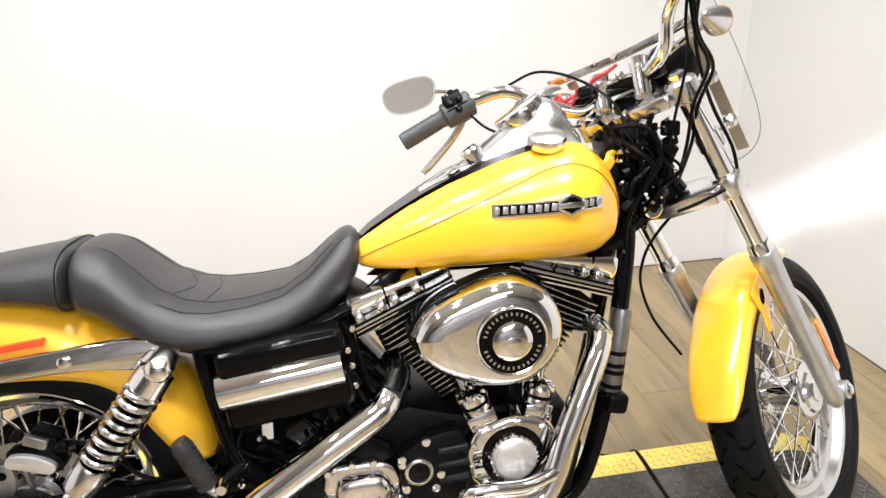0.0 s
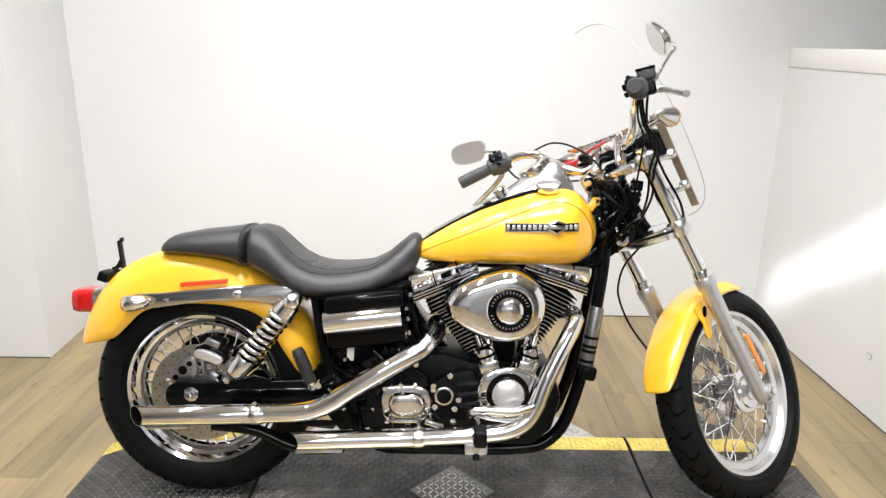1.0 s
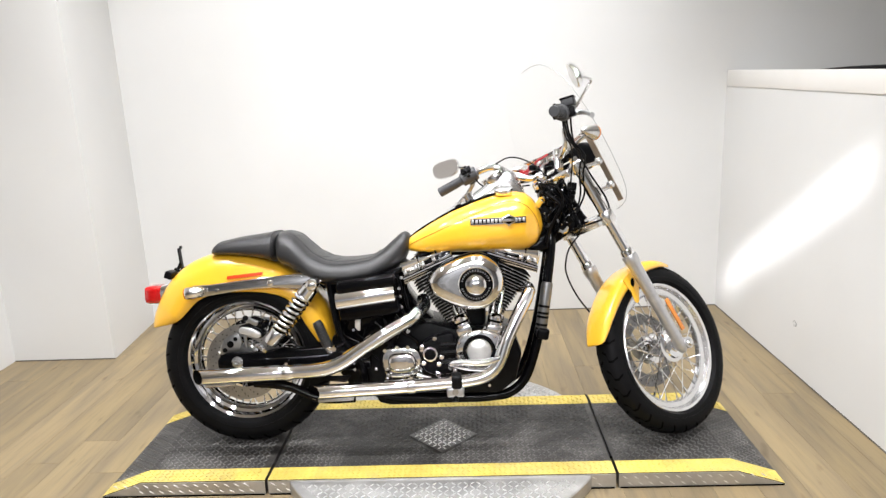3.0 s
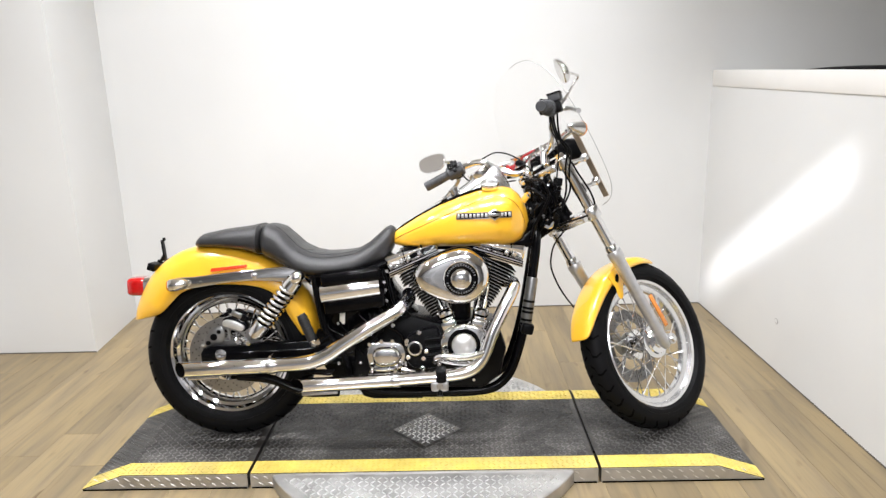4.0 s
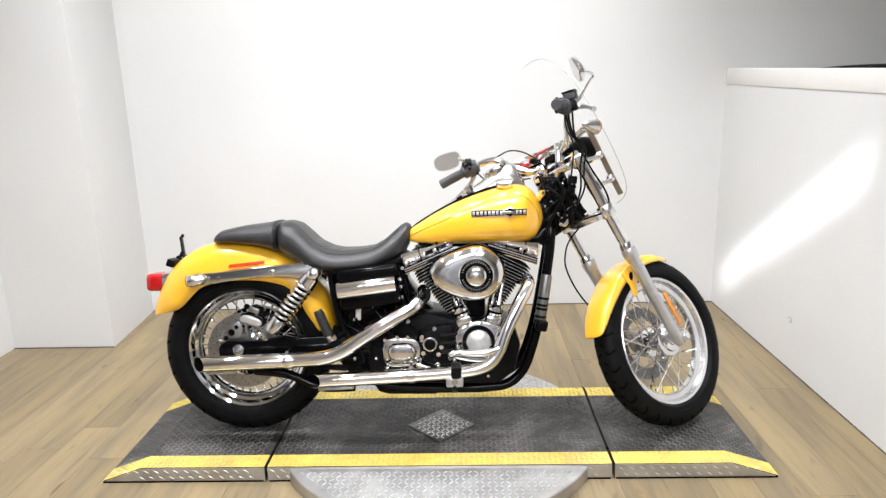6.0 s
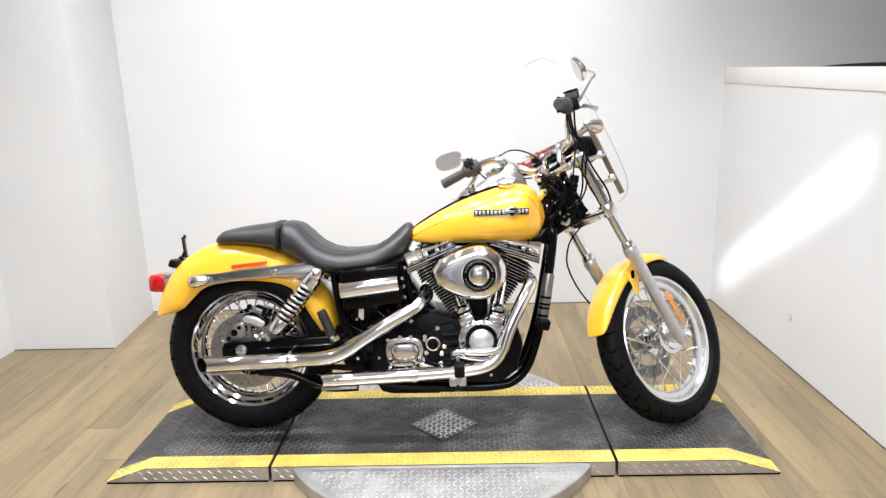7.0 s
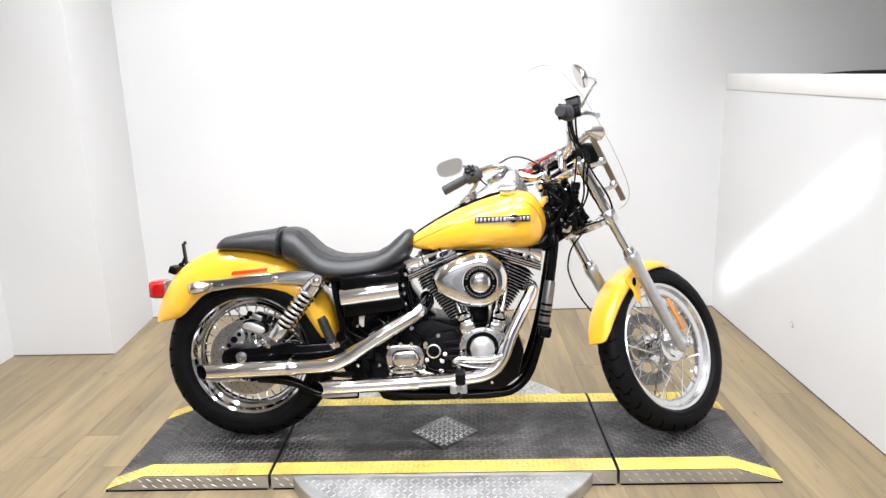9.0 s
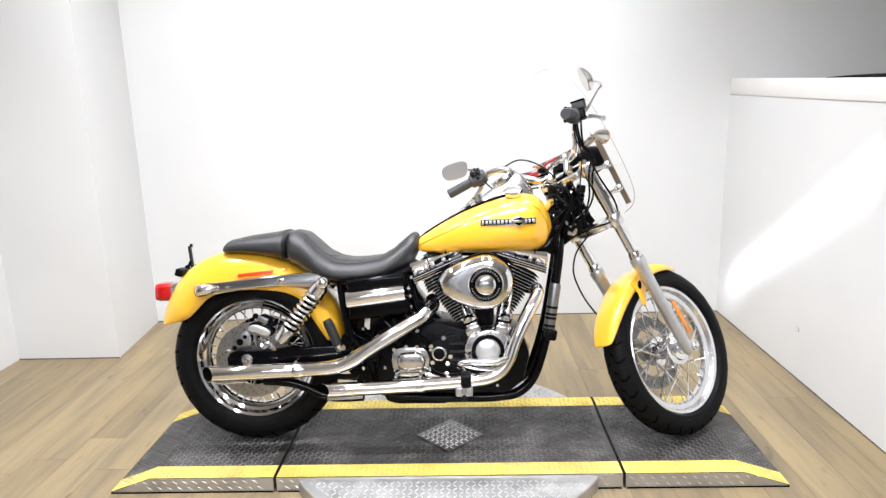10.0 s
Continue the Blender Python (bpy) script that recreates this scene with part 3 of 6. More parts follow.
part("drive_pulley", lathe(bmesh.new(), [(0.066, 0.03), (0.066, 0.136), (0.060, 0.140), (0.060, 0.146), (0.092, 0.146), (0.092, 0.140), (0.086, 0.136), (0.086, 0.03)], seg=72, caps=False), M_BLACK, rear_wheel, "black drive belt pulley")
FRONT_C = STEER @ pose(1.630, 0, 0.315)
front_wheel = wheel("front_wheel", "laced chrome front wheel turned to its stop", FRONT_C, 0.250, 0.326, 0.102, 0.062, True)
disc("brake_disc", front_wheel, 0.075, 0.146, 0.10, 5, M_DISC2)


# fuel tank
TANK_TOP = [(0.645, 0.752), (0.653, 0.777), (0.673, 0.792), (0.744, 0.836), (0.827, 0.880), (0.91, 0.913), (0.96, 0.928), (1.016, 0.941), (1.06, 0.945), (1.095, 0.936), (1.125, 0.913), (1.150, 0.870), (1.161, 0.815)]
TANK_BOT = [(0.645, 0.738), (0.655, 0.728), (0.68, 0.722), (0.75, 0.718), (0.9, 0.717), (1.06, 0.717), (1.10, 0.722), (1.128, 0.738), (1.148, 0.768), (1.161, 0.806)]
TANK_W = [(0.645, 0.035), (0.66, 0.062), (0.70, 0.090), (0.78, 0.126), (0.88, 0.158), (0.96, 0.173), (1.03, 0.176), (1.09, 0.164), (1.13, 0.134), (1.152, 0.092), (1.161, 0.055)]


def tank_section(x):
    return lerp_table(TANK_TOP, x)[0], lerp_table(TANK_BOT, x)[0], lerp_table(TANK_W, x)[0]


def tank_point(x, a, lift=0.0):
    zt, zb, w = tank_section(x)
    y, z = sup(w + lift, (zt - zb) / 2 + lift, 2.35 if a % (2 * math.pi) < math.pi else 2.9, a)
    return V(x, y * (1 - 0.10 * z / max(zt - zb, 0.01)), (zt + zb) / 2 + z)


def tank_side(x, z, lift):
    """The point of the tank's right side at x and height z."""
    zt, zb, w = tank_section(x)
    s = max(-0.999, min(0.999, (z - (zt + zb) / 2) / ((zt - zb) / 2)))
    a = math.asin(math.copysign(abs(s) ** ((2.35 if s > 0 else 2.9) / 2), s))
    return tank_point(x, math.pi - a, lift)


xs = [0.645 + (1.161 - 0.645) * (0.5 - 0.5 * math.cos(math.pi * i / 56)) for i in range(57)]
bm = bmesh.new()
loft(bm, [[tank_point(x, 2 * math.pi * k / 64) for k in range(64)] for x in xs])
tank = part("fuel_tank", bm, M_YELLOW, bike, "glossy yellow teardrop fuel tank", smooth=60)
line = spline([(0.657, 0, 0.752), (0.70, 0, 0.775), (0.78, 0, 0.81), (0.86, 0, 0.845), (0.94, 0, 0.878), (1.0, 0, 0.900), (1.05, 0, 0.905), (1.095, 0, 0.885), (1.125, 0, 0.845), (1.14, 0, 0.80)], 8)
part("pinstripe", tube(bmesh.new(), [tank_side(p.x, p.z, 0.0004) for p in line], 0.0013, 6), M_STRIPE, tank, "thin dark pinstripe")
# badge: bar and shield without lettering
ring = [tank_side(0.888 + 0.199 * i / 20, 0.836 + 0.004 * i / 20, 0.002) for i in range(21)]
bm = bmesh.new()
loft(bm, [[p + V(0, 0.004, -0.0115), p + V(0, -0.004, -0.0115), p + V(0, -0.004, 0.0115), p + V(0, 0.004, 0.0115)] for p in ring])
badge = part("badge", bm, M_CHROME, tank, "chrome bar and shield badge", smooth=30)
bm = bmesh.new()
loft(bm, [[p + V(0, 0.003, -0.0088), p + V(0, -0.0052, -0.0088), p + V(0, -0.0052, 0.0088), p + V(0, 0.003, 0.0088)] for p in ring[1:-1]])
part("badge_field", bm, M_BLACK, badge, "black badge field")
for i in range(14):
    if 8 <= i <= 10:
        continue
    p = tank_side(0.897 + 0.182 * i / 13, 0.8365 + 0.004 * i / 13, 0.002)
    part("badge_bar", box(bmesh.new(), (p.x, p.y - 0.0057, p.z), (0.0086 + 0.0014 * (i % 3), 0.0012, 0.0132), (0, 8, 0), 0.0003), M_ALU, badge)
p = tank_side(1.025, 0.840, 0.002)
sh = [(-0.024, 0.010), (-0.010, 0.016), (0, 0.021), (0.010, 0.016), (0.024, 0.010), (0.024, -0.008), (0.010, -0.015), (0, -0.022), (-0.010, -0.015), (-0.024, -0.008)]
part("badge_shield", prism(bmesh.new(), [(p.x + a, p.z + b) for a, b in sh], p.y - 0.0075, p.y + 0.004, 0.0008), M_CHROME, badge, "chrome shield")
part("badge_shield_field", prism(bmesh.new(), [(p.x + a * 0.8, p.z + b * 0.72) for a, b in sh], p.y - 0.0083, p.y, 0.0005), M_BLACK, badge)
part("badge_shield_bar", prism(bmesh.new(), [(p.x + a, p.z + b) for a, b in ((-0.023, -0.005), (0.023, -0.005), (0.023, 0.005), (-0.023, 0.005))], p.y - 0.0092, p.y, 0.0005), M_CHROME, badge)
# chrome console, dial and cap on top of the tank
bm = bmesh.new()
rings = []
for i in range(39):
    x = 0.78 + 0.312 * i / 38
    zt = lerp_table(TANK_TOP, x)[0]
    w = float(np.interp(x, [0.78, 0.86, 0.94, 1.02, 1.092], [0.030, 0.046, 0.060, 0.070, 0.056]))
    up = float(np.interp(x, [0.78, 0.85, 0.89, 0.93, 0.97, 1.01, 1.035, 1.055, 1.092], [0.008, 0.013, 0.019, 0.034, 0.054, 0.074, 0.080, 0.070, 0.020]))
    rings.append([V(x, w * math.cos(math.pi * k / 24), zt - 0.022 + (up + 0.022) * math.sin(math.pi * k / 24) ** 0.6) for k in range(25)])
loft(bm, rings)
console = part("console", bm, M_SATIN, bike, "chrome tank console")
bm = lathe(bmesh.new(), [(-0.045, 0.044), (-0.01, 0.050), (0.006, 0.052), (0.011, 0.050), (0.012, 0.045)], (0.985, 0, 0.996), (-0.62, 0, 1), 44)
part("speedometer", bm, M_CHROME, console, "chrome-rimmed speedometer")
part("dial", lathe(bmesh.new(), [(0.0105, 0.046), (0.0112, 0.001)], (0.985, 0, 0.996), (-0.62, 0, 1), 40), M_CREAM, console, "pale dial face")
part("ignition_switch", lathe(bmesh.new(), [(-0.01, 0.020), (0.012, 0.021), (0.017, 0.015), (0.018, 0.002)], (0.885, -0.030, 0.923), (-0.55, 0, 1), 28), M_CHROME, console, "chrome ignition switch")
part("console_knob", lathe(bmesh.new(), [(-0.01, 0.014), (0.008, 0.014), (0.011, 0.007)], (0.846, -0.034, 0.893), (-0.45, -0.3, 1), 20), M_CHROME, console)
part("filler_cap", lathe(bmesh.new(), [(-0.014, 0.033), (0.001, 0.036), (0.007, 0.034), (0.010, 0.024), (0.0115, 0.004)], (1.014, -0.086, 0.950), (-0.05, -0.42, 1), 40), M_SATIN, tank, "chrome filler cap")
bm = bmesh.new()
loft(bm, [[V(x, w, lerp_table(TANK_TOP, x)[0] + 0.0045), V(x, -w, lerp_table(TANK_TOP, x)[0] + 0.0045), V(x, -w - 0.006, lerp_table(TANK_TOP, x)[0] - 0.02), V(x, w + 0.006, lerp_table(TANK_TOP, x)[0] - 0.02)] for x, w in ((0.652, 0.022), (0.68, 0.03), (0.72, 0.036), (0.78, 0.046), (0.84, 0.058), (0.90, 0.066), (0.96, 0.068), (1.02, 0.066))])
part("console_strap", bm, M_BLACK, tank, "black tank strap", smooth=40)
part("tank_ear", lathe(bmesh.new(), [(-0.006, 0.012), (0.002, 0.013), (0.004, 0.011), (0.004, 0.001)], (1.157, -0.046, 0.902), (0.3, -1, 0), 24), M_YELLOW, tank)
part("tank_ear", box(bmesh.new(), (1.146, -0.050, 0.889), (0.022, 0.010, 0.028), (0, 35, 0), 0.004), M_YELLOW, tank)
part("tank_bolt", lathe(bmesh.new(), [(-0.002, 0.006), (0.006, 0.006), (0.009, 0.003)], (1.157, -0.049, 0.902), (0.3, -1, 0), 20), M_CHROME, tank)


# seat
SEAT = [  # x, top, bottom, half width, squareness
    (-0.100, 0.752, 0.742, 0.060, 2.4), (-0.092, 0.772, 0.740, 0.082, 2.6), (-0.070, 0.789, 0.738, 0.100, 2.8), (0.00, 0.803, 0.734, 0.112, 2.8), (0.08, 0.812, 0.724, 0.120, 2.8), (0.152, 0.820, 0.708, 0.128, 2.8),
    (0.165, 0.822, 0.702, 0.130, 2.8), (0.195, 0.820, 0.690, 0.135, 2.8), (0.225, 0.808, 0.672, 0.142, 2.8), (0.255, 0.780, 0.655, 0.150, 2.7), (0.295, 0.740, 0.634, 0.158, 2.7), (0.34, 0.716, 0.624, 0.162, 2.7),
    (0.385, 0.707, 0.622, 0.162, 2.7), (0.45, 0.708, 0.623, 0.154, 2.7), (0.51, 0.716, 0.629, 0.140, 2.7), (0.555, 0.740, 0.640, 0.124, 2.6), (0.59, 0.770, 0.653, 0.108, 2.5), (0.62, 0.796, 0.675, 0.092, 2.4), (0.640, 0.803, 0.70, 0.078, 2.3), (0.655, 0.795, 0.735, 0.060, 2.2), (0.660, 0.780, 0.755, 0.045, 2.2)]


def seat_point(x, a, lift=0.0):
    zt, zb, w, n = lerp_table(SEAT, x)
    y, z = sup(w + lift, (zt - zb) / 2 + lift, n, a)
    t = z / max((zt - zb) / 2, 0.001)
    return V(x, y * (1 - 0.10 * t), (zt + zb) / 2 + z)


def seat_skin(x0, x1, n, pinch):
    rings = []
    for i in range(n + 1):
        u = i / n
        x = x0 + (x1 - x0) * u
        e = min(u * pinch[0], (1 - u) * pinch[1], 1.0) if pinch else 1.0
        s = 0.75 + 0.25 * math.sqrt(max(0.0, 1 - (1 - e) ** 2))
        zt, zb, w, q = lerp_table(SEAT, x)
        mid = V(x, 0, (zt + zb) / 2)
        rings.append([mid + (seat_point(x, 2 * math.pi * k / 48) - mid) * s for k in range(48)])
    bm = bmesh.new()
    loft(bm, rings)
    return bm


seat = part("seat", seat_skin(0.158, 0.660, 64, (20, 20)), M_VINYL, bike, "black stitched vinyl rider's seat", smooth=60)
part("pillion_pad", seat_skin(-0.100, 0.156, 40, (12, 16)), M_VINYL, seat, "black vinyl pillion pad", smooth=60)
bm = bmesh.new()
loft(bm, [[seat_point(x, 2 * math.pi * k / 48, 0.003) for k in range(48)] for x in (0.128, 0.134, 0.140, 0.146)])
part("seat_strap", bm, M_VINYL, seat, "vinyl strap round the pad", smooth=60)
for side in (0, 1):
    def on_seat(x, q, lift=0.0):
        return seat_point(x, math.pi * (q if side == 0 else 1 - q), lift)
    # stitched seam low on the flank, and the edge of the raised cushion above it
    part("stitched_seam", tube(bmesh.new(), [on_seat(0.30 + 0.335 * i / 40, 0.80 - 0.10 * (i / 40) ** 2, 0.0002) for i in range(41)], 0.0013, 6), M_SEAM, seat, "stitched seam")
    part("cushion_edge", tube(bmesh.new(), [on_seat(0.205 + 0.40 * i / 40, 0.62 + 0.05 * math.sin(math.pi * i / 40), 0.0001) for i in range(41)], 0.0010, 6), M_SEAM, seat, "edge of the raised cushion")
    # dark lines put the shade of the creases into the colour
    for x0, dx in ((0.318, -0.026), (0.372, -0.016), (0.548, 0.016), (0.588, 0.016)):
        part("pleat", tube(bmesh.new(), [on_seat(x0 - dx + dx * i / 10, 0.505 + 0.150 * i / 10, 0.0001) for i in range(11)], [0.0004] + [0.0009] * 9 + [0.0004], 6), M_SEAM, seat, "sewn pleat")


# fenders
def fender(name, tops, sides, half_w, label, m=None, n=7):
    """A crowned blade: crown points and side-edge points, station by station."""
    t = spline([(x, 0, z) for x, z in tops], n)
    s = spline([(x, 0, z) for x, z in sides], n)
    hw = half_w if isinstance(half_w, (list, tuple)) else [half_w, half_w]
    bm = bmesh.new()
    rings = []
    for i, (a, b) in enumerate(zip(t, s)):
        w = float(np.interp(i / (len(t) - 1), np.linspace(0, 1, len(hw)), hw))
        row = []
        for k in range(25):
            g = math.pi * k / 24
            y = -w * math.copysign(abs(math.cos(g)) ** 0.62, math.cos(g))
            f = math.sin(g) ** 0.72
            row.append(V(b.x + (a.x - b.x) * f, y, b.z + (a.z - b.z) * f))
        rings.append(row)
    loft(bm, rings, closed=False)
    if m is not None:
        bm.transform(m)
    ob = part(name, bm, M_YELLOW, bike, label, smooth=60)
    sol = ob.modifiers.new("thickness", "SOLIDIFY")
    sol.thickness, sol.offset = 0.0025, -1
    return ob


rear_fender = fender("rear_fender",
    [(-0.356, 0.465), (-0.346, 0.515), (-0.320, 0.573), (-0.282, 0.636), (-0.223, 0.692), (-0.153, 0.729), (-0.08, 0.745), (0.03, 0.742), (0.12, 0.715), (0.21, 0.665), (0.285, 0.60), (0.335, 0.52), (0.362, 0.40)],
    [(-0.300, 0.475), (-0.262, 0.484), (-0.225, 0.500), (-0.190, 0.532), (-0.145, 0.573), (-0.09, 0.594), (-0.02, 0.602), (0.05, 0.602), (0.12, 0.595), (0.18, 0.577), (0.225, 0.540), (0.252, 0.480), (0.300, 0.402)],
    [0.075, 0.100, 0.108, 0.110, 0.110, 0.108, 0.100], "glossy yellow rear fender")
bm = prism(bmesh.new(), [(-0.028, 0.651), (0.106, 0.664), (0.108, 0.676), (-0.026, 0.664)], -0.1165, -0.104, 0.002)
part("reflector", bm, M_REFLECT, rear_fender, "slim red side reflector")
rf = []
for i in range(8):
    a = radians(176 - 103 * i / 7)
    r = 0.341 + 0.03 * max(0, (a - 2.5)) ** 1
    rf.append((a, r))
c = (1.628, 0.317)
tops = [(c[0] + r * math.cos(a), c[1] + r * math.sin(a)) for a, r in rf]
sides = [(c[0] + (r - d) * math.cos(a - e), c[1] + (r - d) * math.sin(a - e)) for (a, r), d, e in zip(rf, (0.014, 0.030, 0.040, 0.045, 0.046, 0.042, 0.034, 0.020), (0.03, 0.0, 0, 0, 0, 0, 0, -0.02))]
front_fender = fender("front_fender", tops, sides, [0.043, 0.056, 0.062, 0.064, 0.065, 0.066, 0.066, 0.066, 0.066, 0.064, 0.062, 0.050, 0.036], "glossy yellow front fender", STEER)
bm = prism(bmesh.new(), round_outline([(1.405, 0.585), (1.44, 0.612), (1.50, 0.632), (1.492, 0.580), (1.478, 0.545), (1.470, 0.508), (1.456, 0.498), (1.444, 0.510), (1.438, 0.540), (1.424, 0.556)], 4), -0.070, -0.066, 0.001)
fb = part("fender_bracket", mapped(bm, STEER @ Matrix.Translation((0.004, 0, -0.016))), M_YELLOW, front_fender)
# dark shape laid on the bracket for its shaded hole
bm = prism(bmesh.new(), round_outline([(1.443, 0.586), (1.453, 0.594), (1.461, 0.588), (1.458, 0.568), (1.448, 0.560), (1.440, 0.570)], 4), -0.071, -0.066)
part("bracket_hole", mapped(bm, STEER @ Matrix.Translation((0.004, 0, -0.016))), M_GROOVE, fb)


# fork
def leg(z):
    return 1.7755 - 0.5408 * z


def along(z, lat, dx=0.0):
    return V(leg(z) + dx, lat, z)


fork = part("fork", mapped(tube(bmesh.new(), [V(1.753 - 0.5543 * z - 0.0, 0, z) for z in (0.78, 1.0)], 0.022, 16), STEER), M_BLACK, bike, "black steering stem")
for s in (-1, 1):
    y = s * 0.107
    zs = [0.285, 0.30, 0.315, 0.33, 0.42, 0.52, 0.60, 0.625, 0.632, 0.655, 0.660, 0.668]
    rr = [0.012, 0.020, 0.0225, 0.0215, 0.0215, 0.0222, 0.0245, 0.0255, 0.0285, 0.0285, 0.026, 0.021]
    part("fork_slider", mapped(tube(bmesh.new(), [along(z, y) for z in zs], rr, 24), STEER), M_ALU, fork, "satin grey fork lower leg")
    part("fork_tube", mapped(tube(bmesh.new(), [along(z, y) for z in (0.64, 0.8, 1.01)], 0.0205, 24), STEER), M_CHROME, fork, "chrome fork tube")
    part("dust_cover", mapped(tube(bmesh.new(), [along(z, y) for z in (0.645, 0.652, 0.672, 0.680)], [0.0262, 0.027, 0.025, 0.022], 24), STEER), M_CHROME, fork)
    # axle clamp and cap
    part("axle_clamp", mapped(tube(bmesh.new(), [V(1.630, y - 0.026, 0.316), V(1.630, y + 0.020, 0.316)], 0.021, 20), STEER), M_ALU, fork)
    part("axle_nut", mapped(lathe(bmesh.new(), [(0, 0.014), (0.010, 0.014), (0.014, 0.010), (0.014, 0.003)], (1.630, y + s * 0.020, 0.316), (0, s, 0), 20), STEER), M_CHROME, fork)
    bm = bmesh.new()
    d = V(-0.5408, 0, 1).normalized()
    box(bm, (0, 0, 0), (0.020, 0.006, 0.135), (0, 0, 0), 0.0025)
    bm.transform(Matrix.Translation(V(leg(0.425) + 0.040, y + s * 0.020, 0.425)) @ Matrix.Rotation(math.atan2(-0.5408, 1), 4, "Y"))
    part("fork_reflector", mapped(bm, STEER), M_AMBER, fork, "amber fork reflector")
    # clamps
    part("lower_clamp", mapped(tube(bmesh.new(), [along(z, y) for z in (0.782, 0.786, 0.820, 0.824)], [0.027, 0.030, 0.030, 0.027], 24), STEER), M_SATIN, fork, "chrome lower fork clamp")
    part("upper_clamp", mapped(tube(bmesh.new(), [along(z, y) for z in (0.972, 0.976, 1.006, 1.012)], [0.027, 0.031, 0.031, 0.024], 24), STEER), M_SATIN, fork, "polished upper fork clamp")
    part("fork_cap", mapped(tube(bmesh.new(), [along(z, y) for z in (1.008, 1.022, 1.026)], [0.018, 0.018, 0.012], 6), STEER), M_CHROME, fork)
for z, dx, mat_, h in ((0.803, -0.02, M_SATIN, 0.034), (0.992, -0.02, M_SATIN, 0.028)):
    bm = bmesh.new()
    outline = [(-0.05, -0.095), (-0.065, 0), (-0.05, 0.095), (0.012, 0.115), (0.03, 0.06), (0.03, -0.06), (0.012, -0.115)]
    b2 = prism(bmesh.new(), outline, -h / 2, h / 2, 0.006)
    b2.transform(Matrix.Rotation(radians(90), 4, "X"))
    b2.transform(Matrix.Translation(V(leg(z), 0, z)) @ Matrix.Rotation(math.atan2(-0.5408, 1), 4, "Y"))
    part("triple_tree", mapped(b2, STEER), mat_, fork, "polished triple clamp")


# brake caliper on the far leg
bm = prism(bmesh.new(), round_outline([(1.452, 0.372), (1.458, 0.425), (1.480, 0.455), (1.508, 0.448), (1.512, 0.400), (1.500, 0.360), (1.475, 0.350)], 4), 0.062, 0.112, 0.008)
front_caliper = part("brake_caliper", mapped(bm, STEER), M_BLACK, bike, "black front brake caliper on the far fork leg")
part("caliper_bridge", mapped(box(bmesh.new(), (1.488, 0.058, 0.402), (0.026, 0.016, 0.058), (0, 18, 0), 0.005), STEER), M_PLASTIC, front_caliper)


# ---- motorcycle: rear end ----
def bolt(parent, x, y, z, r=0.008, h=0.006, axis=(0, -1, 0), seg=6, material=None, m=None):
    bm = lathe(bmesh.new(), [(-0.004, r), (h * 0.75, r), (h, r * 0.75), (h, 0.001)], (x, y, z), axis, seg)
    if m is not None:
        bm.transform(m)
    return part("bolt", bm, material or M_CHROME, parent)


top = [(-0.184, 0.622), (-0.150, 0.634), (-0.084, 0.637), (0.002, 0.646), (0.109, 0.656), (0.20, 0.663), (0.255, 0.664), (0.292, 0.657), (0.314, 0.640), (0.318, 0.622)]
low = [(0.300, 0.606), (0.268, 0.606), (0.21, 0.613), (0.15, 0.617), (0.07, 0.614), (0.0, 0.607), (-0.086, 0.595), (-0.150, 0.588), (-0.178, 0.592), (-0.188, 0.606)]
